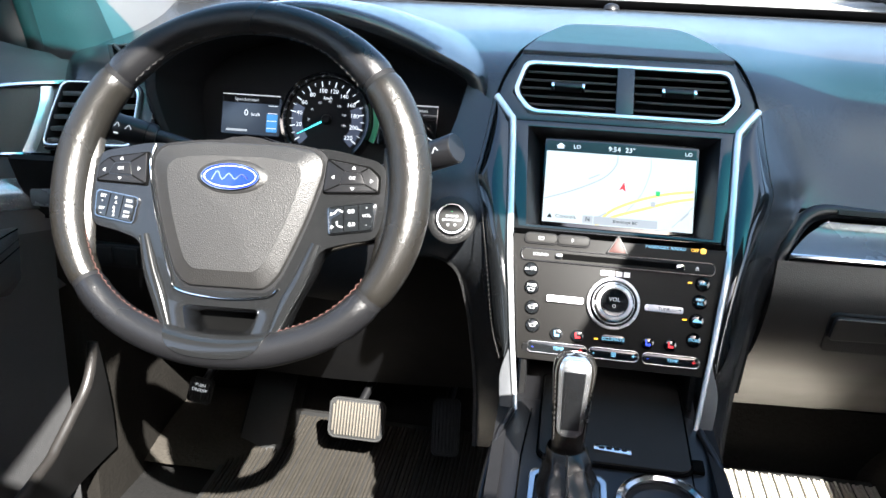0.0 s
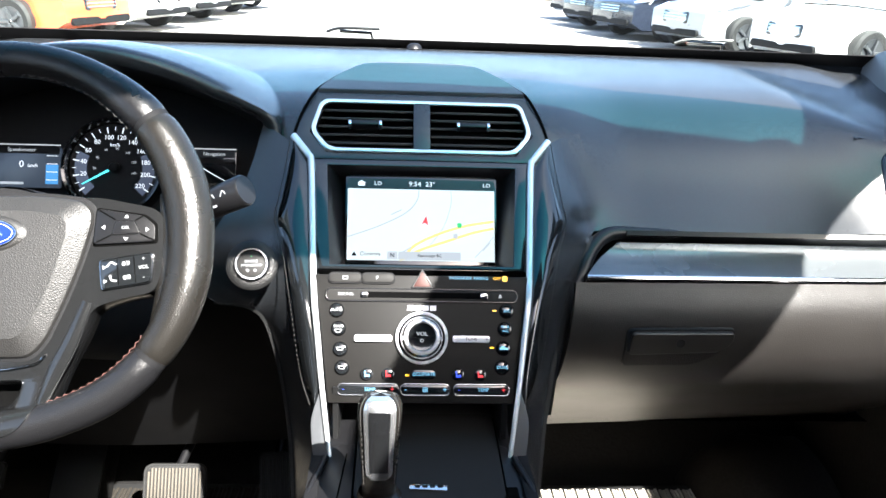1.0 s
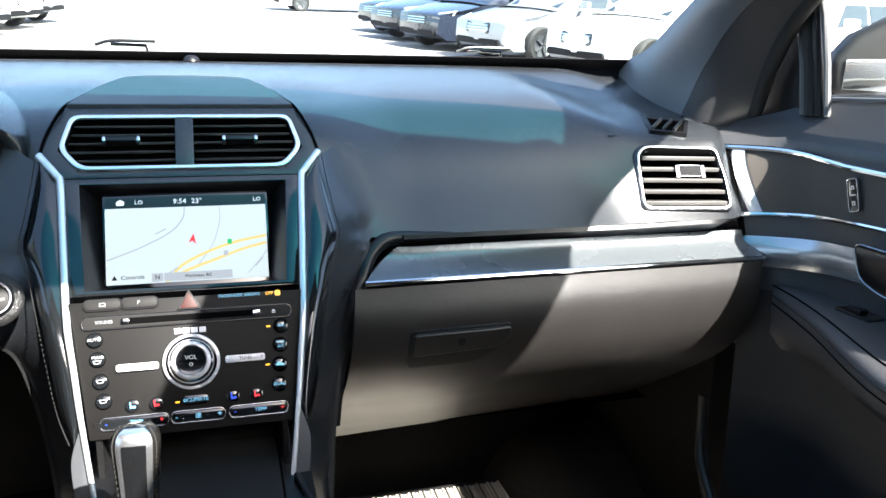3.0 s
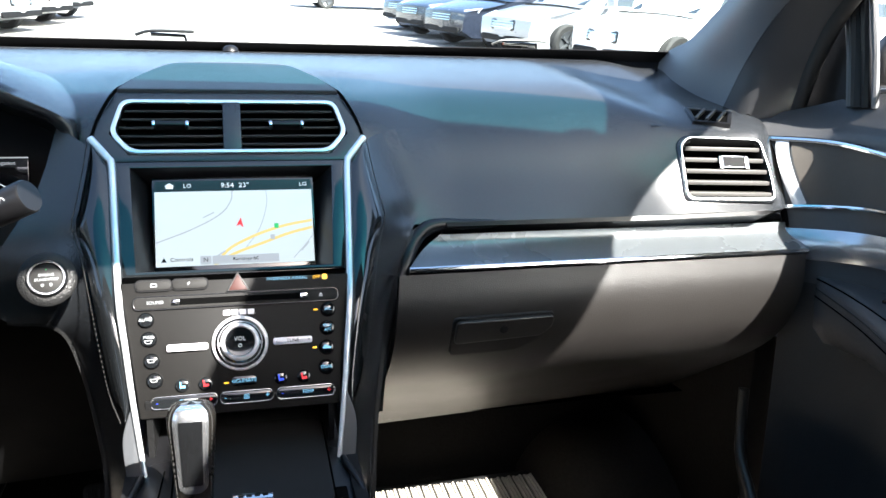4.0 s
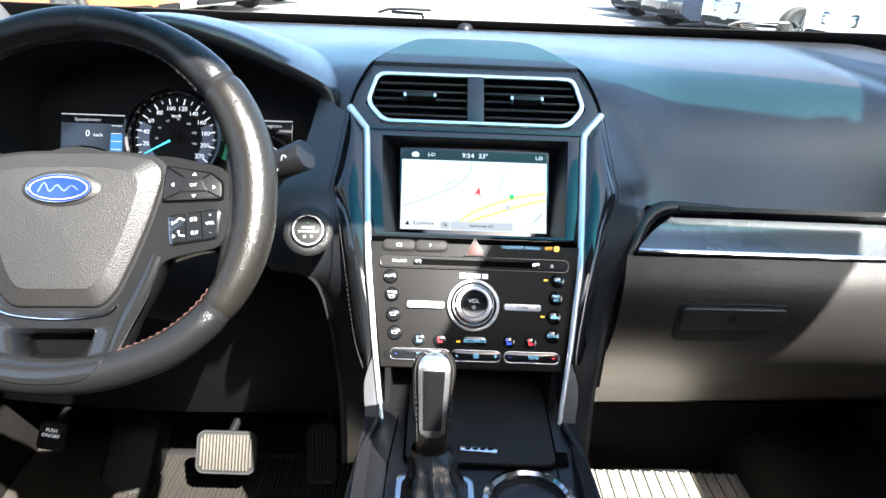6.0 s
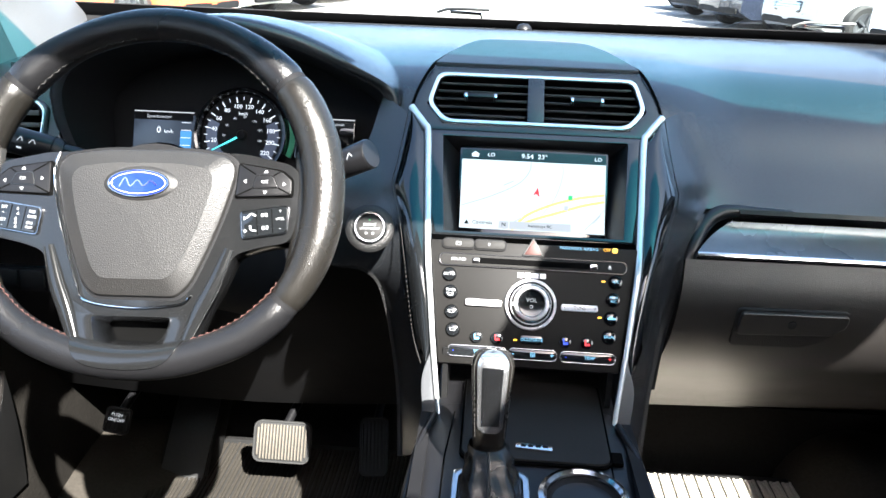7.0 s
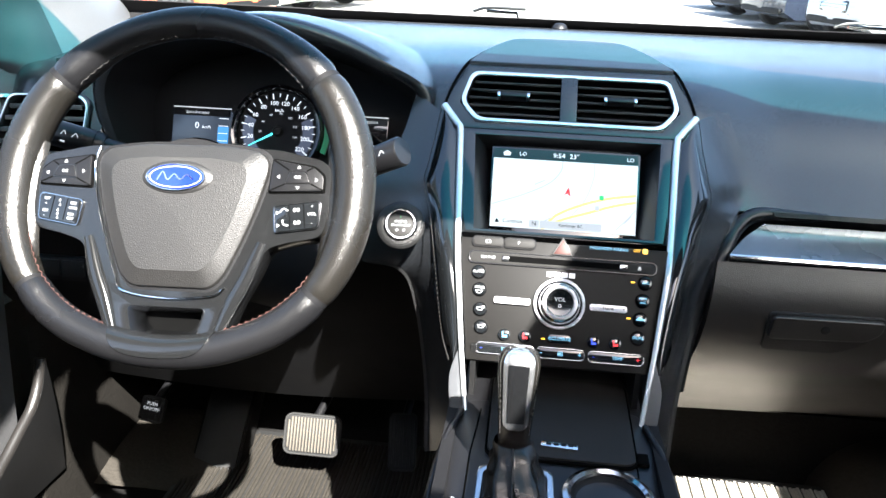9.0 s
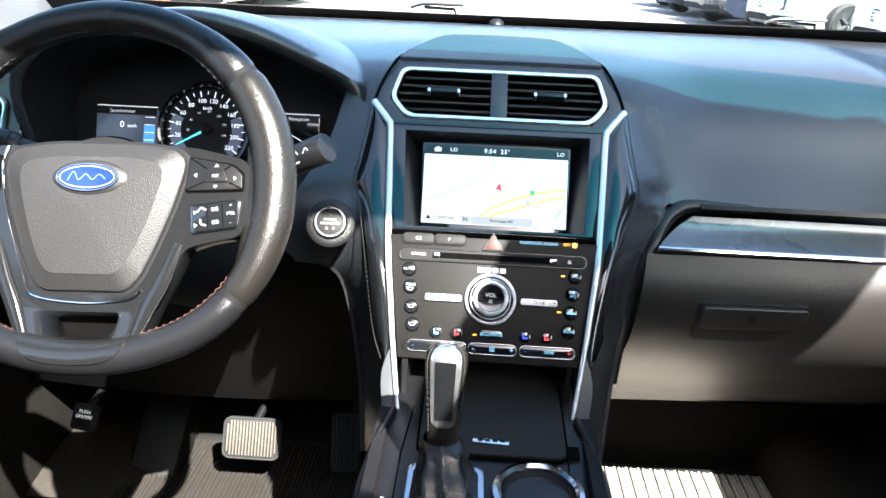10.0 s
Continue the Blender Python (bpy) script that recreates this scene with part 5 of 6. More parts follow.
# buttons on the spokes: a four-way pad over a six-way block, each side
PAD = rounded([(0.0860, -0.0030), (0.1360, -0.0010), (0.1355, 0.0125), (0.1255, 0.0205), (0.0880, 0.0270)], 0.0030, 3)
for s in (-1, 1):
    flip = Matrix.Diagonal((s, 1, 1, 1))
    put = lambda pts: pts if s > 0 else [(-x, y) for x, y in reversed(pts)]
    part("button_well", slab(put([(x + (0.0016 if x > 0.11 else -0.0016), y + (0.0016 if y > 0.01 else -0.0016)) for x, y in PAD]), 0.004, WH, 0.0004, top=0.0028), M_VOID, spk)
    pad_b = part("arrow_pad", slab(put(PAD), 0.004, WH, 0.0012, top=0.0052), M_SATIN, spk, "black four-way button pad")
    ok = part("ok_button", slab(put(rounded([(0.1010, 0.0050), (0.1235, 0.0058), (0.1190, 0.0155), (0.1040, 0.0165)], 0.0020, 3)), 0.003, WH, 0.0006, top=0.0062), M_SATIN, pad_b)
    part("ok_edge", ring(put(rounded([(0.1003, 0.0043), (0.1243, 0.0051), (0.1196, 0.0162), (0.1034, 0.0172)], 0.0020, 3)), put(rounded([(0.1010, 0.0050), (0.1235, 0.0058), (0.1190, 0.0155), (0.1040, 0.0165)], 0.0020, 3)), 0.0004, WH, 0, top=0.0056), M_GUN, ok)
    writing("OK", 0.0030, WH @ off(s * 0.1120, 0.0105, 0.0064), M_WHITEPRINT, ok)
    for x0, y0, x1, y1 in ((0.0868, -0.0022, 0.1005, 0.0045), (0.1240, 0.0053, 0.1356, -0.0004), (0.1194, 0.0164, 0.1256, 0.0202), (0.1034, 0.0173, 0.0888, 0.0262)):
        part("pad_groove", stripe([(s * x0, y0), (s * (x0 + x1) / 2, (y0 + y1) / 2), (s * x1, y1)], 0.0012, WH, 0.0055), M_VOID, pad_b)
    for x, y, a in ((0.1125, 0.0200, 0), (0.1125, 0.0012, 180), (0.0940, 0.0110, 90), (0.1295, 0.0088, -90)):
        part("arrow_mark", slab([(-0.0020, -0.0012), (0.0020, -0.0012), (0, 0.0017)], 0.0003, WH @ off(s * x, y, 0, a * s), 0, top=0.0057), M_WHITEPRINT, pad_b)
    bk = WH @ off(s * 0.1140, -0.0250, 0.002, 7 * s)
    OUT = rounded([(-0.0205, -0.0125), (0.0180, -0.0115), (0.0215, 0.0090), (0.0195, 0.0120), (-0.0205, 0.0110)], 0.0035, 3)
    block = part("switch_block", slab(put(OUT), 0.004, bk, 0.0010, top=0.0032), M_PIANO, spk, "black six-way switch block")
    part("block_edge", ring(put([(x * 1.06, y * 1.09) for x, y in OUT]), put(OUT), 0.003, bk, 0.0003, top=0.0022), M_DARKCHROME, block)
    for x in (-0.0068, 0.0068):
        part("pad_groove", box((0.0007, 0.0215, 0.0006), (x, 0, 0.0032), bk), M_VOID, block)
    if s < 0:
        for x, y, w in ((-0.0135, 0.0075, "SET"), (-0.0135, 0.0025, "+"), (-0.0125, -0.0040, "SET"), (-0.0125, -0.0085, "-"), (0.0135, 0.0065, "RES"), (0.0140, 0.0020, "CAN"), (0.0130, -0.0040, "ON"), (0.0135, -0.0080, "OFF")):
            writing(w, 0.0027, bk @ off(x, y, 0.0034), M_WHITEPRINT, block)
        for x, y in ((-0.0005, 0.0078), (0.0005, 0.0035), (-0.0005, -0.0015), (0.0, -0.0050), (0.0008, -0.0085)):
            part("gap_mark", slab([(-0.0011, -0.0013), (0.0011, -0.0013), (0, 0.0015)], 0.0003, bk @ off(x, y), 0, top=0.0036), M_WHITEPRINT, block)
    else:
        for x, y, w in ((0.0145, 0.0080, "+"), (0.0140, 0.0010, "VOL"), (0.0135, -0.0070, "-")):
            writing(w, 0.0030, bk @ off(x, y, 0.0034), M_WHITEPRINT, block)
        for x, y, up in ((-0.0120, 0.0060, 1), (-0.0120, -0.0055, 0)):
            line = [(x - 0.0028, y - 0.0005), (x + 0.0005, y + 0.0022), (x + 0.0038, y + 0.0004)] if up else [(x - 0.0010, y + 0.0026), (x - 0.0004, y - 0.0006), (x + 0.0030, y - 0.0018)]
            part("phone_mark", stripe(line, 0.0014, bk, 0.0036), M_WHITEPRINT, block)
            for q in (line[0], line[-1]):
                part("phone_mark", slab(oval(0.0011, 0.0009, 10), 0.0003, bk @ off(*q), 0, top=0.0037), M_WHITEPRINT, block)
            part("skip_mark", slab([(-0.0018, -0.0018), (0.0012, 0), (-0.0018, 0.0018)], 0.0003, bk @ off(x - 0.0048, y - 0.0012), 0, top=0.0036), M_WHITEPRINT, block)
        for y in (0.0060, -0.0055):
            part("voice_mark", slab(oval(0.0014, 0.0018, 12), 0.0003, bk @ off(-0.0015, y), 0, top=0.0036), M_WHITEPRINT, block)
            for k in (0, 1):
                part("voice_mark", stripe([(0.0008 + 0.0014 * k, y - 0.0018), (0.0016 + 0.0014 * k, y), (0.0008 + 0.0014 * k, y + 0.0018)], 0.0006, bk, 0.0036), M_WHITEPRINT, block)
part("column_shroud", lathe([(0.060, 0.0), (0.065, -0.04), (0.068, -0.14), (0.066, -0.30)], WH @ off(0, -0.012, -0.022), 32, squash=1.1), M_DARK, wheel, "dark plastic column shroud")
part("hub_back", lathe([(0.0, 0.0), (0.07, 0.0), (0.075, -0.03), (0.05, -0.05)], WH @ off(0, -0.02, -0.012), 32), M_DARK, wheel)

# ---- column stalks ----
def stalk(a, b, label, right):
    t = thing("column_stalk", label, "stalk", a)
    a, b = Vector(a), Vector(b)
    d = (b - a).normalized()
    part("arm", tube([a, a.lerp(b, 0.62)], [0.0085, 0.0105], 20, up=(0, 0.3, 1)), M_SATIN, t)
    part("grip", tube([a.lerp(b, 0.60), a.lerp(b, 0.63), a.lerp(b, 0.985), b], [0.0125, 0.0150, 0.0158, 0.0145], 28, up=(0, 0.3, 1)), M_SATIN, t, "ribbed black twist grip")
    part("grip_ring", tube([a.lerp(b, 0.665), a.lerp(b, 0.675)], [0.0157, 0.0157], 28, up=(0, 0.3, 1)), M_DARK, t)
    m = facing(a.lerp(b, 0.80) + Vector((0, -0.0150, 0.0065)), (0, 0.4, 0.9), d if right else -d)
    for x, w in ((-0.008, 0.0028), (0.005, 0.0034)):
        part("wiper_mark", stripe([(x - w, -0.002), (x, 0.003), (x + w, -0.001)], 0.0010, m, 0.0012), M_WHITEPRINT, t)
    part("wiper_mark", box((0.005, 0.002, 0.0003), (-0.007, -0.009, 0.0), m), M_WHITEPRINT, t)
    return t


stalk((-0.300, -0.085, 1.128), (-0.176, -0.132, 1.188), "black wiper stalk with white symbols on the steering column", True)
stalk((-0.455, -0.040, 1.135), (-0.600, -0.070, 1.175), "black indicator stalk on the steering column", False)

# ---- pedals ----
def pedal(name, label, m, w, h, r, ribs, material, arm_to, words=()):
    t = thing(name, label, "pedal", m.translation)
    pad_ = part("pad", slab(oblong(w, h, r), 0.014, m, 0.003), M_BLACKRUB, t, "worn ribbed rubber pad")
    if ribs:
        for k in range(ribs):
            x = -w * 0.44 + w * 0.88 * k / (ribs - 1)
            inset = 0.006 if abs(x) > w * 0.40 else 0.0
            part("rib", box((w / ribs * 0.55, h * 0.90 - 2 * inset, 0.004), (x, 0, 0.0015), m, 0.0008, segments=1), material, pad_)
        part("pad_rim", ring(oblong(w + 0.006, h + 0.006, r + 0.002), oblong(w - 0.001, h - 0.001, r), 0.012, m, 0.001, top=0.001), M_BLACKRUB, pad_)
    a = m @ Vector((0, h * 0.3, -0.014))
    part("arm", tube(smooth_line([a, a.lerp(Vector(arm_to), 0.5) + Vector((0, 0.02, -0.02)), arm_to], 10), 0.008, 10), M_SATIN, t)
    for k, w_ in enumerate(words):
        # The words glow a little, though the pedal has no lamp.
        writing(w_, 0.0058, m @ off(0, h * 0.26 - 0.009 * k, 0.0038), M_WHITEPRINT, pad_)
    return t


pedal("brake_pedal", "brake pedal with sunlit ribbed rubber pad", facing((-0.400, 0.32, 0.584), (0, 0.35, 0.9)), 0.098, 0.068, 0.012, 16, M_RUBBER, (-0.33, 0.55, 0.80))
pedal("accelerator_pedal", "narrow black ribbed accelerator pedal", facing((-0.248, 0.42, 0.530), (0, 0.5, 0.85), (1, 0, 0.08)), 0.048, 0.105, 0.010, 7, M_BLACKRUB, (-0.235, 0.60, 0.70))
pedal("parking_brake_pedal", "small black parking brake pedal with white words", facing((-0.692, 0.30, 0.616), (0, 0.35, 0.9), (1, 0, -0.14)), 0.038, 0.040, 0.005, 7, M_BLACKRUB, (-0.66, 0.55, 0.78), ("PUSH", "ON/OFF"))
rest = thing("foot_rest", "dark carpeted foot rest beside the pedals", "foot rest", (-0.60, 0.45, 0.44))
part("rest_body", slab(oblong(0.10, 0.24, 0.02), 0.06, facing((-0.605, 0.42, 0.53), (0, 0.6, 0.6)), 0.01), M_CARPET, rest)
part("rest_pad", slab(oblong(0.085, 0.20, 0.015), 0.006, facing((-0.605, 0.42, 0.53), (0, 0.6, 0.6)), 0.002, top=0.004), M_BLACKRUB, rest, "black rubber pad on the foot rest")

# ---- centre console ----
console = thing("centre_console", "black centre console with storage cubby and cup holder", "console", (0, -0.3, 0.44))
TOP = facing((0, -0.24, 0.898), (0, 1.0, 0.12))
part("top_plate", slab(rounded(mirrored([(0.119, -0.49), (0.119, -0.06), (0.114, 0.03), (0.098, 0.12)]), 0.02), 0.02, TOP, 0.004, top=-0.003), M_SATIN, console, "satin black console top")
for s in (1, -1):
    part("side", sheet(lambda u, v: (s * (0.112 + 0.012 * v + 0.01 * (u - 0.5)), -0.75 + 0.75 * u, 0.905 - 0.44 * v + (0.0 if u < 0.8 else (u - 0.8) * 0.1)), 10, 6, 0.012), M_DARK, console, "matt black console side")
    part("edge_rail", tube(smooth_line([TOP @ Vector((s * x, y, 0.0)) for x, y in ((0.117, -0.45), (0.118, -0.12), (0.113, 0.02), (0.099, 0.09))], 20), 0.0035, 10), M_SATIN, console, "raised rail along the console edge")
    part("cubby_wall", sheet(lambda u, v: (s * (0.095 - 0.004 * u), -0.112 + 0.18 * u, 0.895 + 0.075 * v), 6, 4, 0.006), M_HARD, console, "grained wall of the cubby")
    part("panel_seam", tube([TOP @ Vector((s * x, y, -0.0028)) for x, y in ((0.086, -0.45), (0.084, 0.02), (0.078, 0.10))], 0.0009, 6), M_VOID, console)
part("cubby_floor", box((0.200, 0.26, 0.012), (0, 0.12, -0.010), TOP, 0.002), M_SATIN, console)
part("cubby_back", sheet(lambda u, v: (-0.1 + 0.2 * u, 0.06, 0.90 + 0.10 * v), 4, 4, 0.006), M_DARK, console)
# tray lid with a chrome plate
lid = part("tray_lid", slab(oblong(0.150, 0.150, 0.012), 0.006, TOP @ off(0.008, 0.093), 0.0015, top=0.003), M_BUTTON, console, "satin black tray lid")
part("lid_groove", slab(oblong(0.155, 0.155, 0.014), 0.004, TOP @ off(0.008, 0.093), 0, top=0.0004), M_VOID, lid)
part("badge_plate", slab(oblong(0.038, 0.0085, 0.001, 2), 0.003, TOP @ off(0.0065, 0.036, 0, -4), 0.0008, top=0.006), M_CHROME, lid, "small chrome plate")
for k, w in enumerate((0.005, 0.005, 0.005, 0.005)):
    part("badge_bar", box((w, 0.0035, 0.0004), (-0.0045 + 0.0075 * k, 0.036, 0.0062), TOP), M_DARK, lid)
part("lid_notch", box((0.012, 0.018, 0.006), (0.0905, 0.032, -0.001), TOP, 0.002), M_VOID, lid)
# cup holder
cup = TOP @ off(0.051, -0.035, 0.0)
cup_h = part("cup_holder", lathe([(0.0345, -0.002), (0.0352, 0.004), (0.0385, 0.0065), (0.0430, 0.0050), (0.0455, -0.003)], cup, 56), M_DARKCHROME, console, "round cup holder with chrome rim")
part("cup_well", lathe([(0.0345, 0.001), (0.033, -0.0015), (0.030, -0.003), (0.0, -0.0035)], cup, 40), M_DARK, cup_h)
writing("P", 0.006, TOP @ off(-0.094, -0.055, 0.0005), M_WHITEPRINT, console)

# gear lever with its boot
M_FACEINLAY = mat("grey_knob_inlay", (0.13, 0.135, 0.145), 0.14, 0.95, vary=0.03)
M_KNOBFACE = mat("polished_knob_chrome", (0.80, 0.81, 0.83), 0.26, 0.95, vary=0.03)
gear = thing("gear_lever", "automatic gear lever with chrome face and leather boot", "gear lever", (-0.038, -0.29, 0.90))
GB = TOP @ off(-0.037, -0.062, 0.0)
part("boot_frame", ring(oblong(0.074, 0.118, 0.010), oblong(0.062, 0.106, 0.008), 0.006, GB, 0.0012, top=0.004), M_DARKCHROME, gear, "chrome frame round the boot")
g0, g1 = Vector((-0.038, -0.295, 0.902)), Vector((-0.041, -0.270, 0.945))


def boot(u, v):
    a = 2 * math.pi * u
    foot = GB @ Vector((0.030 * max(-1, min(1, 1.35 * math.cos(a))), 0.052 * max(-1, min(1, 1.35 * math.sin(a))), 0.001))
    head = g1 + Vector((0.0175 * math.cos(a), 0.017 * math.sin(a), 0.0))
    p = foot.lerp(head, v ** 0.7)
    fold = 0.0018 * math.sin(9 * a + 4 * v) * math.sin(math.pi * v) + 0.0016 * math.sin(16 * v + math.cos(a))
    return p + Vector((math.cos(a), math.sin(a), 0)) * fold


part("boot", sheet(boot, 48, 14, closed=True), M_LEATHER, gear, "creased black leather boot", 70)
part("boot_seam", tube([Vector(boot(0.75, v / 10)) + Vector((0, -0.0008, 0.0005)) for v in range(11)], 0.0010, 6), M_BLACKRUB, gear)
KN = [(0.0155, -0.012, 0.012), (0.0165, 0.012, 0.013), (0.0175, 0.030, 0.0145), (0.0190, 0.055, 0.0165), (0.0205, 0.075, 0.0175), (0.0205, 0.086, 0.0170), (0.0170, 0.0945, 0.014), (0.0100, 0.098, 0.008)]


def knob_ring(sx, h, sy, a):
    e = 0.72
    c, s_ = math.cos(a), math.sin(a)
    return Vector((sx * math.copysign(abs(c) ** e, c), sy * math.copysign(abs(s_) ** e, s_), h))


kp = smooth_line([(a * 0.95, b * 0.90, c) for a, b, c in KN], 30)
KM = facing((-0.041, -0.268, 0.945), (0.0, 0.14, 1.0))


def knob_at(a, q, grow=0.0):
    r = knob_ring(q.x + grow, 0, q.z + grow, a)
    return KM @ Vector((r.x, q.y, -r.y))


part("knob", sheet(lambda u, v: knob_at(2 * math.pi * u, kp[round(v * 30)]), 40, 30, closed=True), M_LEATHER, gear, "stitched leather sides of the knob", 60)
part("knob_crown", sheet(lambda u, v: (KM @ Vector((0, 0.0892, 0))).lerp(Vector(knob_at(2 * math.pi * u, kp[30])), v), 40, 3, closed=True), M_CHROME, gear)
# chrome face that runs down the front of the knob
part("chrome_face", sheet(lambda u, v: knob_at(math.pi * (1.5 + (u - 0.5) * 0.40 * (1 - max(0, 1 - v / 0.10) ** 3 * 0.6)), kp[min(30, 5 + round(v * 25))], 0.0012), 14, 25, 0.0012), M_KNOBFACE, gear, "polished chrome knob face", 60)
part("face_inlay", sheet(lambda u, v: knob_at(math.pi * (1.5 + (u - 0.5) * 0.20), kp[7 + round(v * 14)], 0.0022), 6, 14, 0.0006), M_FACEINLAY, gear)
for s in (-1, 1):
    bm = fresh()
    for k in range(24):
        p = knob_at(math.pi * (1.5 + s * 0.29), kp[4 + k], 0.0004)
        bm = box((0.0008, 0.0008, 0.0026), p, None, bm=bm)
    tagged(part("stitching", bm, M_GREYSTITCH, gear, "grey stitching"), kind="stuff")

# ---- floor mats ----
def floor_mat(label, x0, x1, y0, y1, z, tilt, ribs):
    t = thing("floor_mat", label, "floor mat", ((x0 + x1) / 2, (y0 + y1) / 2, z), "floor mats")
    m = facing(((x0 + x1) / 2, y0, z), (0, 1, tilt))
    w, h = x1 - x0, y1 - y0
    base = part("mat_base", slab(oblong(w, h, 0.05, cy=h / 2), 0.006, m, 0.002), M_BLACKRUB, t)
    n = int(w / 0.0080)
    for k in range(n):
        x = -w / 2 + 0.012 + (w - 0.024) * k / (n - 1)
        end = 0.016 + 0.002 * ((k * 7) % 3)
        wav = [(x + 0.0010 * math.sin(k * 2.1 + j * 0.9), end + (h - 2 * end) * j / 6) for j in range(7)]
        b = fresh()
        p = smooth_line([(px_, py_, 0.0) for px_, py_ in wav], 6)
        rows = [(b.verts.new(q + Vector((-0.0031, 0, 0))), b.verts.new(q + Vector((-0.0022, 0, 0.0032))), b.verts.new(q + Vector((0.0022, 0, 0.0032))), b.verts.new(q + Vector((0.0031, 0, 0)))) for q in p]
        for a, c in zip(rows, rows[1:]):
            for i in range(3):
                b.faces.new((a[i], a[i + 1], c[i + 1], c[i]))
        b.transform(m)
        part("rib", b, ribs, base)
    return t


# Sun and shade on the two mats are put into their colours.
floor_mat("ribbed mat on the driver's floor, coloured dark for shade", -0.66, -0.16, -0.05, 0.50, 0.446, 0.06, M_MATSHADE)
floor_mat("grey ribbed mat on the passenger's floor, coloured pale for sunlight", 0.17, 0.60, -0.28, 0.475, 0.446, 0.06, M_MAT)
# carpeted wheel-arch bulges at the ends of the footwells
for s in (1, -1):
    tagged(part("wheel_arch_" + ("right" if s > 0 else "left"), sheet(lambda u, v: (s * (0.53 + 0.28 * u), 0.28 + 0.40 * v, 0.44 + (0.13 if s > 0 else 0.06) * math.sin(math.pi * (0.1 + 0.75 * v)) ** 0.8 * math.sin(math.pi * min(0.62, u * 0.8)) ** 0.6), 14, 14), M_ARCH, None, "", 70), "dark grey carpeted wheel arch bulge in the footwell", "wheel arch", kind="structure")

# ---- doors ----
M_INLAY = mat("door_inlay_cloth", (0.075, 0.066, 0.056), 0.8, grain=0.8, size=0.002, kind="weave")


def car_door(s, label):
    d = thing("car_door", label, "door", (s * 0.80, -0.35, 0.44), "front doors")
    front = smooth_line([(0.0, 0.075, 0.45), (0.0, 0.080, 0.90), (0.0, 0.085, 1.008), (0.0, 0.107, 1.09), (0.0, 0.150, 1.17), (0.0, 0.184, 1.206), (0.0, 0.235, 1.236), (0.0, 0.30, 1.29)], 40)
    crest = [(0.40, 1.224), (0.316, 1.223), (0.239, 1.228), (0.179, 1.246), (0.125, 1.266), (0.069, 1.281), (-0.02, 1.291), (-1.2, 1.291)]

    def leading(z):
        """How far ahead the door's front edge lies at that height."""
        for a, b in zip(front, front[1:]):
            if a.z <= z <= b.z:
                return a.y + (b.y - a.y) * (z - a.z) / max(1e-6, b.z - a.z)
        return front[0].y

    def crown(y):
        for (y0, z0), (y1, z1) in zip(crest, crest[1:]):
            if y1 <= y <= y0:
                return z0 + (z1 - z0) * (y0 - y) / (y0 - y1)
        return 1.24

    def skin(y, z):
        """How far out the door's inner face lies."""
        x = 0.795 + 0.065 * math.sin(min(1, max(0, (leading(z) - y) / 0.125)) * math.pi / 2)
        if z > 1.215:
            x += (z - 1.215) * 0.5
        return x
    ZS = [1.0, 0.85, 0.65, 0.45, 0.25, 0.1, 1.215, 1.205, 1.16, 1.12, 1.108, 1.095, 1.06, 1.04, 1.0, 0.9, 0.8, 0.7, 0.6, 0.5, 0.46]

    def face(u, v):
        k = round(v * (len(ZS) - 1))
        y = leading(1.215 if k < 6 else ZS[k]) - 1.15 * u ** 1.3
        z = ZS[k]
        if k < 6:
            z = 1.215 + (crown(y) - 1.215) * ZS[k]
            x = skin(y, 1.215) + 0.052 * ZS[k]
            return (s * x, y, z)
        return (s * skin(y, z), y, z)
    part("panel", sheet(lambda u, v: face(u, 0.7 * v), 60, 14), M_DOOR, d, "dark grained door panel", 60)
    part("lower_panel", sheet(lambda u, v: face(u, 0.7 + 0.3 * v), 60, 6), M_LOWDOOR, d, "black hard plastic foot of the door", 60)
    part("sill_pad", sheet(lambda u, v: (s * (0.908 + 0.03 * v), 0.21 - 1.2 * u, crown(0.21 - 1.2 * u) - 0.004 - 0.006 * v), 60, 3, 0.03), M_SATIN, d, "dark sill along the window")
    part("front_gap", tube([(s * 0.8005, p.y - 0.003, p.z) for p in front[12:38]], 0.0055, 8), M_VOID, d)
    near = smooth_line([(0.797, 0.150, 1.172), (0.797, 0.186, 1.203), (0.798, 0.235, 1.234), (0.802, 0.300, 1.238)], 16)
    far = smooth_line([(0.915, 0.150, 1.254), (0.912, 0.190, 1.243), (0.908, 0.240, 1.234), (0.905, 0.305, 1.231)], 16)
    part("sill_front", sheet(lambda u, v: (lambda p: (s * p.x, p.y, p.z + 0.008 * math.sin(math.pi * v)))(near[round(u * 16)].lerp(far[round(u * 16)], v)), 16, 8, 0.006), M_DOOR, d, "grained front end of the door's sill", 60)
    # cloth inlay between two chrome lines
    low_z = lambda y: 1.094 + 0.036 * (1 - math.exp(-max(0, 0.165 - y) / 0.11))

    def inlay(u, v):
        y = 0.176 - 0.058 * (1 - v) - 0.62 * u
        z = low_z(y) * (1 - v) + (1.198 + 0.005 * math.sin(math.pi * min(1, 3 * u)) - 0.012 * u) * v
        return (s * (skin(y, z) - 0.003), y, z)
    f0, fl = (0.034, 0.058) if s > 0 else (0.046, 0.068)
    part("inlay", sheet(lambda u, v: inlay(fl + 0.003 + (0.997 - fl) * u, v), 40, 6), M_INLAY, d, "dark woven inlay")
    for v, w in ((1.03, 0.0044), (-0.03, 0.0036)):
        part("chrome_line", tube([Vector(inlay(k / 30, v)) + Vector((-s * 0.003, 0, 0)) for k in range(31)], w, 8), M_CHROME, d, "chrome line along the door")
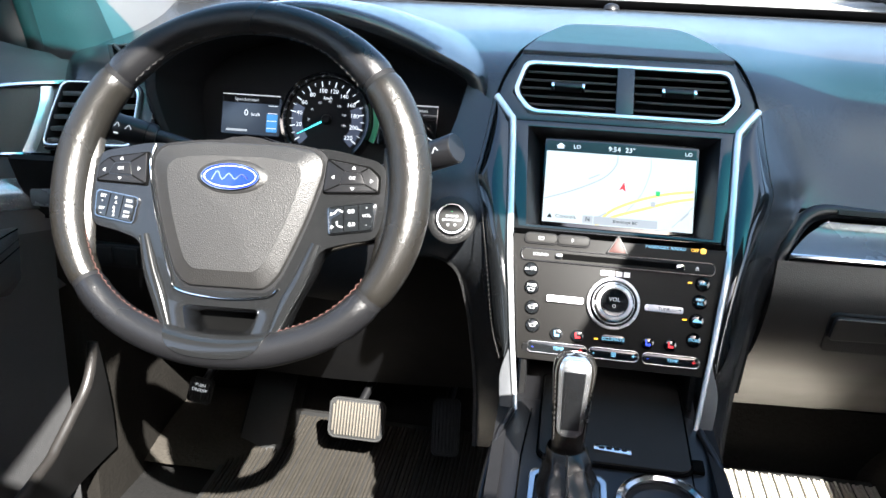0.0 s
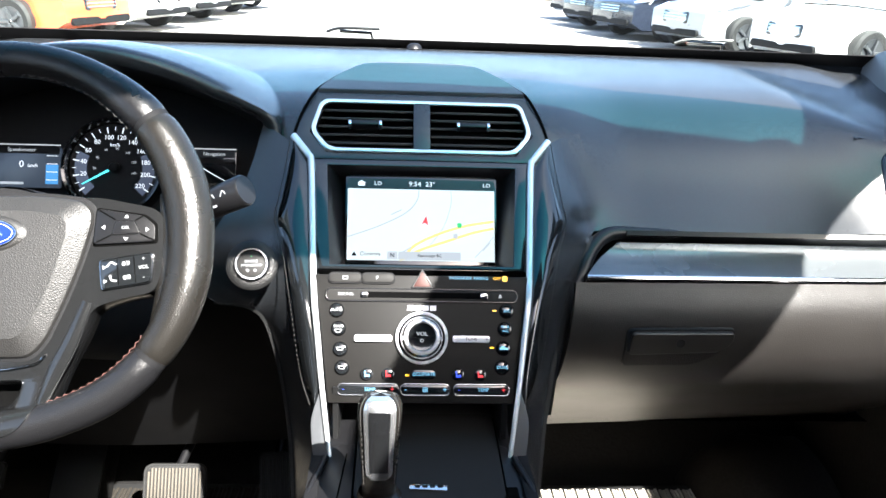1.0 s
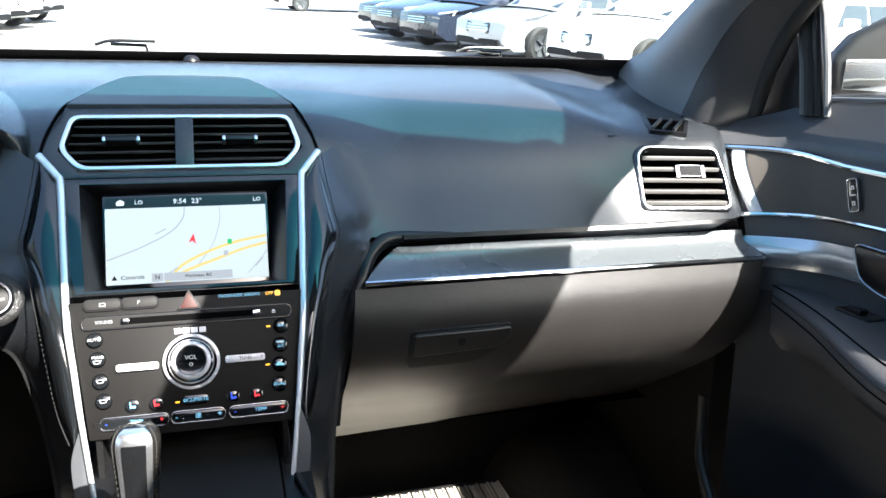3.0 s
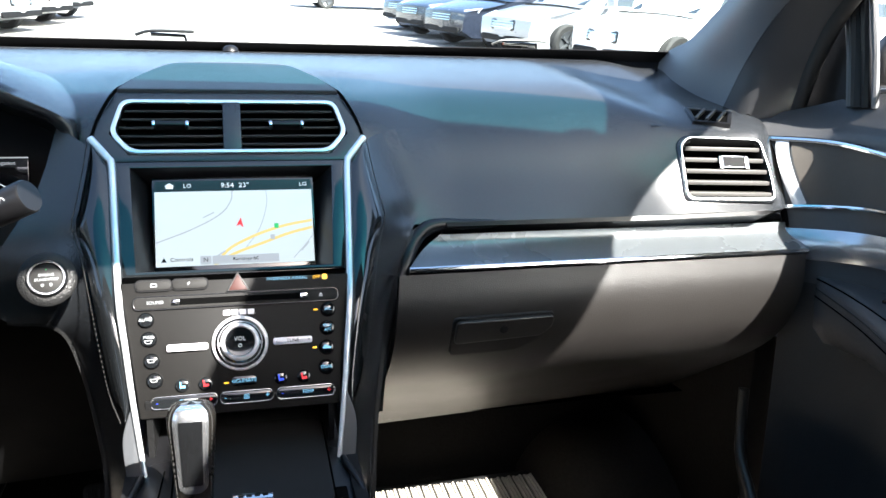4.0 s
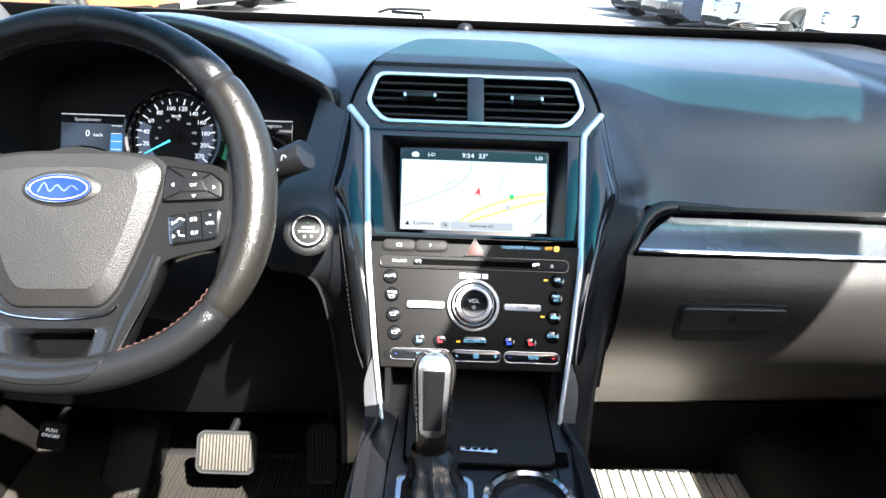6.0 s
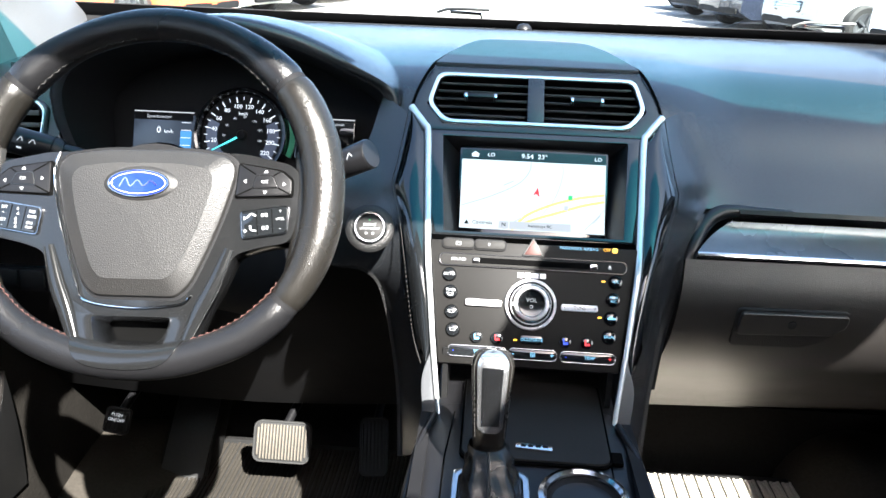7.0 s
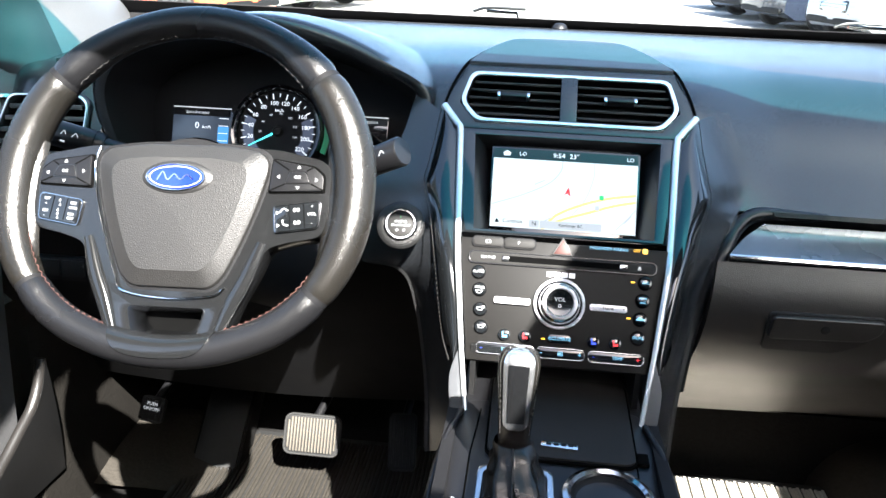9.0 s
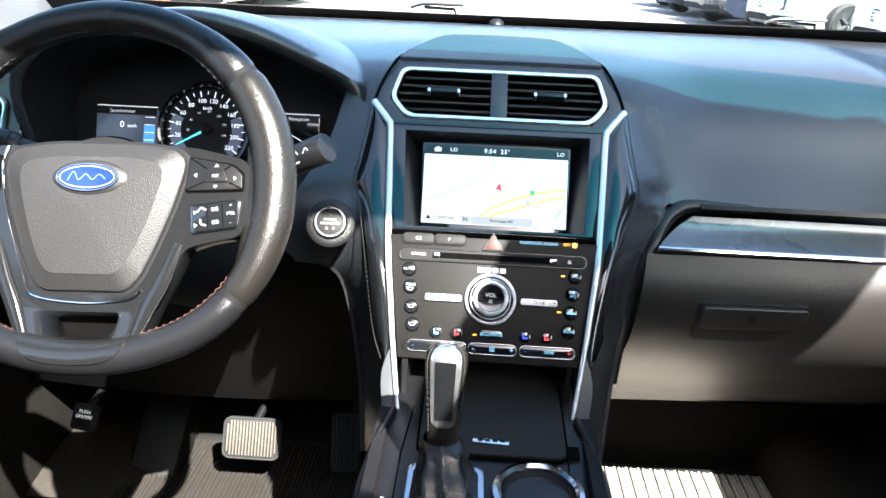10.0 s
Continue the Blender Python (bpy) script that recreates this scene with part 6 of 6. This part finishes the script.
    part("chrome_front", sheet(lambda u, v: Vector(inlay(f0 + (fl - f0) * u, -0.04 + 1.08 * v)) + Vector((-s * 0.0035 * math.sin(math.pi * (0.15 + 0.7 * u)), 0, 0)), 5, 10, 0.003), M_EDGE, d, "broad chrome front end of the inlay frame")

    # silver band below
    def band(u, v):
        z = 1.032 + 0.044 * v + 0.075 * u - 0.08 * u * u
        y = leading(z) - 0.006 - 0.62 * u
        return (s * (skin(y, z) - 0.006 - 0.006 * math.sin(math.pi * v)), y, z)
    part("silver_band", sheet(band, 30, 6), M_BAND, d, "silver band on the door")
    cm = Matrix.Translation((s * 0.846, -0.075, 1.090)) @ Matrix(((0, 0, -s, 0), (-1, 0, 0, 0), (0, 1, 0, 0), (0, 0, 0, 1)))
    cup_line = rounded([(0.0, 0.012), (0.018, -0.034), (0.06, -0.046), (0.30, -0.046), (0.30, 0.012)], 0.015)
    cup_line = cup_line if s < 0 else cup_line[::-1]
    pull = part("door_pull", slab(cup_line, 0.010, cm, 0.002, top=0.006), M_GUN, d, "dark door pull cup")
    part("pull_edge", tube([cm @ Vector((x, y, 0.006)) for x, y in cup_line], 0.0012, 6, closed=True), M_DIMCHROME, pull)
    lk = facing(Vector((s * (skin(-0.052, 1.16) - 0.006), -0.052, 1.161)), (0.0, 0.012, 0.040), (0, -s, 0.30 * s))
    lock = part("lock_switch", slab(oblong(0.016, 0.043, 0.004), 0.006, lk, 0.0010, top=0.003), M_PIANO, d, "door lock switch with chrome edge")
    part("switch_edge", ring(oblong(0.0185, 0.0455, 0.0050), oblong(0.0155, 0.0425, 0.0036), 0.005, lk, 0.0005, top=0.004), M_CHROME, lock)
    for y in (0.010, -0.011):
        part("lock_mark", ring(oblong(0.0050, 0.0050, 0.0006, 2), oblong(0.0036, 0.0036, 0.0004, 2), 0.0004, lk @ off(0, y), 0, top=0.0036), M_WHITEPRINT, lock)
    part("switch_bar", box((0.008, 0.0012, 0.0006), (0, 0, 0.0034), lk), M_WHITEPRINT, lock)
    # armrest: a wedge that widens from its tip
    brim = smooth_line([(0.849, 0.105, 0), (0.835, 0.079, 0), (0.781, -0.087, 0), (0.707, -0.275, 0), (0.690, -0.45, 0), (0.690, -0.75, 0)], 40)
    SECT = ((1.0, 1.012), (0.55, 1.011), (0.15, 1.008), (0.08, 1.005), (0.02, 1.001), (0.0, 0.994), (0.01, 0.982), (0.06, 0.962), (0.25, 0.935), (1.0, 0.905))

    def arm(u, v):
        p = brim[round(u * 40)]
        f, z = SECT[round(v * 9)]
        back = skin(p.y, 0.98) + 0.004
        return (s * (p.x + (back - p.x) * f), p.y, z)
    armrest = part("armrest", sheet(arm, 40, 9), M_DOOR, d, "padded dark armrest with a double seam", 60)
    for v_, r_ in ((5 / 9, 0.0010), (6 / 9, 0.0010)):
        part("armrest_seam", tube([Vector(arm(k / 40, v_)) + Vector((-s * 0.0004, 0, 0)) for k in range(1, 41)], r_, 6), M_GREYSTITCH if v_ < 0.6 else M_VOID, armrest)
    part("armrest_groove", tube([Vector(arm(k / 40, 2 / 9)) + Vector((0, 0, 0.0002)) for k in range(3, 41)], 0.0012, 6), M_VOID, armrest)
    wm = facing(Vector((s * 0.838, -0.105, 1.0125)), (0, 1, 0), (1, 0, 0.0))
    ws_ = part("window_switch", slab(oblong(0.030, 0.060, 0.004), 0.006, wm, 0.001, top=0.002), M_PIANO, armrest, "black window switch")
    part("switch_key", box((0.014, 0.022, 0.006), (0, 0.004, 0.004), wm, 0.002), M_SATIN, ws_)
    # lower pocket and the dark lower panel
    rim_line = smooth_line([(0.742, 0.072, 0.83), (0.740, 0.068, 0.797), (0.736, 0.060, 0.761), (0.728, 0.044, 0.734), (0.718, 0.006, 0.709), (0.710, -0.043, 0.684), (0.700, -0.20, 0.665), (0.700, -0.75, 0.665)], 40)
    if s < 0:
        rim_line = smooth_line([(0.770, 0.112, 0.81), (0.770, 0.100, 0.772), (0.770, 0.079, 0.742), (0.770, 0.046, 0.720), (0.769, -0.001, 0.692), (0.764, -0.043, 0.680), (0.750, -0.20, 0.672), (0.740, -0.75, 0.67)], 40)
    swell, lean, ahead, foot = (0.02, 0.03, 0.02, 0.455) if s > 0 else (-0.004, 0.034, 0.075, 0.572)
    pocket = part("pocket", sheet(lambda u, v: (s * (rim_line[round(u * 40)].x + swell * math.sin(math.pi * v) + lean * v), rim_line[round(u * 40)].y + ahead * v, rim_line[round(u * 40)].z * (1 - v) + foot * v), 40, 8, 0.008), M_HARD, d, "dark map pocket", 60)
    part("pocket_lip", tube([(s * p.x, p.y, p.z) for p in rim_line], 0.008, 12), M_GLOVE, pocket, "grained rounded pocket lip", 60)
    # mirror corner cover and the window's front post
    cover = [(0.275, -0.034), (0.105, 0.000), (0.132, 0.16), (0.137, 0.20), (0.150, 0.205), (0.185, 0.160), (0.225, 0.105), (0.250, 0.050)]
    part("mirror_cover", slab(cover[::-1] if s > 0 else cover, 0.02, Matrix.Translation((s * 0.896, 0.0, 1.255)) @ Matrix(((0, 0, -s, 0), (1, 0, 0, 0), (0, 1, 0, 0), (0, 0, 0, 1))), 0.004), M_SATIN, d, "black corner cover behind the mirror")
    for y, w, mm in ((0.109, 0.006, M_PILLAR), (0.092, 0.011, M_BLACKRUB), (0.076, 0.008, M_SATIN), (0.060, 0.005, M_PILLAR)):
        part("window_post", tube([(s * 0.892, y - 0.001, 1.255), (s * 0.890, y + 0.010, 1.33), (s * 0.884, y + 0.022, 1.40), (s * 0.872, y + 0.030, 1.45)], w, 8), mm, d)
    part("pane_trim", tube([(s * 0.897, 0.058 - 0.11 * k, 1.281 + 0.004 * min(1, k)) for k in range(11)], 0.003, 8), M_PILLAR, d, "pale trim along the window's foot")
    part("sill_seal", tube([(s * 0.925, 0.20 - 0.12 * k, 1.262 + 0.022 * min(1, k / 2)) for k in range(11)], 0.014, 10), M_BLACKRUB, d)
    pane = part("pane", sheet(lambda u, v: (s * (0.905 - 0.12 * v), 0.055 - 1.12 * u, 1.28 + 0.46 * v), 4, 4), M_SIDEGLASS, d, "clear side window")
    pane.visible_shadow = False
    return d


car_door(1, "passenger door with dark inlay, chrome lines and armrest")
driver_door = car_door(-1, "driver's door with dark inlay, chrome lines and armrest")
driver_door.matrix_basis = Matrix.Translation((0, 0, -0.018)) @ driver_door.matrix_basis

# ---- outside the glass ----
for x0, x1 in ((-0.195, -0.075), (0.60, 0.735)):
    w = thing("windscreen_wiper", "black wiper blade lying at the foot of the windscreen", "wiper", (x0, 0.94, 1.33), "wipers")
    part("blade", tube(smooth_line([(x0, 0.95, 1.341), (x0 + 0.035, 0.95, 1.350), (x1, 0.95, 1.350)], 10), 0.0035, 8), M_SATIN, w)
    part("arm", tube([(x0 + 0.03, 0.955, 1.343), (x1 - 0.02, 0.96, 1.341), (x1 - 0.01, 0.98, 1.30)], 0.004, 8), M_GUN, w)
mirror = thing("door_mirror", "black door mirror with grey glass outside the window", "mirror", (1.06, 0.2, 1.28))
MM = facing((1.12, 0.160, 1.335), (0, 0.02, 1), (0.87, -0.50, 0))
part("housing", slab([(-0.105, -0.055), (0.10, -0.065), (0.115, 0.0), (0.09, 0.075), (0.0, 0.085), (-0.075, 0.045), (-0.11, 0.0)], 0.09, MM, 0.02, segments=4), M_BLACKRUB, mirror, "black rounded mirror housing")
part("mirror_glass", slab([(-0.090, -0.046), (0.088, -0.054), (0.095, -0.010), (0.08, 0.006), (-0.088, 0.002)], 0.003, MM, 0.001, top=0.003), mat("mirror_silver", (0.8, 0.82, 0.83), 0.03, 1.0, vary=0.01), mirror, "mirror glass")
part("arm", box((0.07, 0.05, 0.05), (-0.115, -0.055, -0.05), MM, 0.015), M_SATIN, mirror)


def parked_car(label, paint, suv=False):
    """A parked car, nose towards -x, standing on z = 0; length along x."""
    c = thing("parked_car", label, "car", (0, 0, 0), "parked cars")
    tall = 0.30 if suv else 0.0
    L, W = 4.7, 1.82
    side = [(0.0, 0.35), (0.02, 0.62), (0.15, 0.74 + tall), (1.15, 0.93 + tall), (1.30, 0.95 + tall), (4.35, 1.02 + tall), (4.68, 0.92 + tall), (4.7, 0.45), (4.5, 0.25), (0.2, 0.22)]
    bm = fresh()
    n, m = 40, 10
    outline = smooth_line([(x, 0, z) for x, z in side], n)
    rows = []
    for p in outline:
        row = []
        plan = W / 2 * (1.0 if p.x > 0.8 else 0.80 + 0.20 * (p.x / 0.8) ** 0.5)
        plan *= 1.0 if p.x < 4.2 else 1 - 0.12 * (p.x - 4.2) / 0.5
        plan *= 1 - 0.16 * max(0, p.z - 0.72)
        for j in range(m + 1):
            f = -1 + 2 * j / m
            row.append(bm.verts.new((p.x + 0.06 * f * f * (1 if p.x < 0.8 else 0), f * plan, p.z + 0.03 * (1 - f * f))))
        rows.append(row)
    for a, b in zip(rows, rows[1:] + rows[:1]):
        for j in range(m):
            bm.faces.new((a[j], a[j + 1], b[j + 1], b[j]))
    bm.faces.new([r[0] for r in rows])
    bm.faces.new([r[m] for r in rows][::-1])
    body = part("body", bm, paint, c, "", 35)
    roof = [(1.25, 0.94 + tall), (2.0, 1.36 + tall), (2.5, 1.44 + tall), (3.4, 1.42 + tall), (4.1 + tall * 0.8, 1.04 + tall)]
    bm = fresh()
    rl = smooth_line([(x, 0, z) for x, z in roof], 20)
    rr = [[bm.verts.new((p.x, f * W / 2 * (0.86 - 0.30 * (p.z - 0.95 - tall)), p.z + 0.02 * (1 - f * f))) for f in (-1, -0.5, 0, 0.5, 1)] for p in rl]
    for a, b in zip(rr, rr[1:]):
        for j in range(4):
            bm.faces.new((a[j], a[j + 1], b[j + 1], b[j]))
    bm.faces.new([r[0] for r in rr])
    bm.faces.new([r[4] for r in rr][::-1])
    part("roof", bm, paint, c, "", 35)
    glass_m = M_CARGLASS
    part("windscreen", sheet(lambda u, v: (1.33 + 0.63 * v, (-0.70 + 1.40 * u) * (1 - 0.16 * v), 0.985 + tall + 0.35 * v + 0.012), 6, 4, 0.01), glass_m, c)
    for s in (-1, 1):
        for x0, x1 in ((1.75, 2.55), (2.65, 3.45)):
            part("side_window", sheet(lambda u, v: (x0 + (x1 - x0) * u + (0.25 * v if x0 < 2 else -0.05 * v) * (1 - u), s * (W / 2 * (0.868 - 0.30 * (0.05 + 0.30 * v)) + 0.004), 1.0 + tall + 0.30 * v), 3, 3, 0.006), glass_m, c)
        part("headlight", sheet(lambda u, v: (0.10 + 0.30 * u + 0.05 * v, s * (0.60 + 0.20 * u + 0.05 * v), 0.66 + tall * 0.8 + 0.10 * v + 0.05 * u), 4, 3, 0.03), M_HEADLIGHT, c, "clear headlight")
        part("wing_mirror", box((0.10, 0.20, 0.13), (1.75, s * 0.98, 1.06 + tall), None, 0.03), paint, c)
        for x in (0.85, 3.75):
            wm = Matrix.Translation((x, s * (W / 2 - 0.09), 0.335)) @ pose(0, 0, 0, 90, 0, 0)
            tyre = part("tyre", lathe([(0.20, 0.09), (0.30, 0.105), (0.335, 0.07), (0.335, -0.07), (0.30, -0.105), (0.20, -0.09)], wm, 32), M_BLACKRUB, c)
            part("rim", lathe([(0, 0.085), (0.05, 0.09), (0.06, 0.06), (0.19, 0.085), (0.215, 0.10), (0.215, -0.10), (0.06, -0.06), (0, -0.09)], wm, 30), M_SILVER, tyre)
            for k in range(5):
                part("spoke", box((0.17, 0.05, 0.22), (0.11, 0, 0), wm @ pose(0, 0, 0, 0, 0, 72 * k), 0.01), M_SILVER, tyre)
    part("grille", slab(oblong(0.72, 0.20, 0.05), 0.05, facing((0.02, 0, 0.60 + tall * 0.5), (0.12, 0, 1), (0, -1, 0)), 0.01), M_PIANO, c, "black grille")
    for k in range(3):
        part("grille_bar", box((0.66, 0.016, 0.03), (0, -0.05 + 0.05 * k, 0.005), facing((0.02, 0, 0.60 + tall * 0.5), (0.12, 0, 1), (0, -1, 0))), M_CHROME, c)
    part("bumper_intake", slab(oblong(1.30, 0.11, 0.05), 0.06, facing((0.0, 0, 0.36), (0.05, 0, 1), (0, -1, 0)), 0.01), M_DARK, c)
    return c


M_CARGLASS = mat("dark_car_glass", (0.03, 0.04, 0.045), 0.05, coat=0.5)
M_HEADLIGHT = mat("clear_headlight", (0.6, 0.62, 0.64), 0.1, 0.3, coat=1.0)
M_NAVY = mat("dark_blue_paint", (0.014, 0.018, 0.030), 0.25, coat=1.0, vary=0.03)
M_WHITE = mat("white_paint", (0.78, 0.78, 0.77), 0.3, coat=1.0, vary=0.02)
M_GREYCAR = mat("silver_grey_paint", (0.35, 0.36, 0.38), 0.3, 0.4, coat=1.0, vary=0.03)
M_REDCAR = mat("orange_red_paint", (0.55, 0.10, 0.03), 0.3, coat=1.0, vary=0.03)


def at_lot(x, y, turn):
    return Matrix.Translation((x, y, SLOPE * y)) @ pose(0, 0, 0, math.degrees(math.atan(SLOPE)), 0, 0) @ pose(0, 0, 0, 0, 0, turn)


# a row either side of the aisle, noses towards it
navy = parked_car("dark blue saloon parked nose out in a row", M_NAVY)
navy.matrix_basis = at_lot(4.1, 20.2, 18)
copy_thing(navy, at_lot(4.0, 17.9, 18))
copy_thing(navy, at_lot(4.2, 15.7, 18))
silver = parked_car("silver-grey saloon parked nose out in a row", M_GREYCAR)
silver.matrix_basis = at_lot(4.8, 13.5, 18)
copy_thing(silver, at_lot(-3.8, 16.2, 162))
copy_thing(silver, at_lot(-3.5, 20.6, 162))
white = parked_car("white saloon parked nose out in a row", M_WHITE)
white.matrix_basis = at_lot(5.7, 11.2, 18)
copy_thing(white, at_lot(6.6, 8.9, 18))
copy_thing(white, at_lot(-4.1, 14.0, 162))
copy_thing(white, at_lot(-3.6, 18.4, 162))
red = parked_car("orange-red car parked nose out in a row", M_REDCAR)
red.matrix_basis = at_lot(-4.5, 11.8, 162)
suv = parked_car("white sport utility car parked side-on across the lot", M_WHITE, True)
suv.matrix_basis = at_lot(2.6, 31.5, 4)
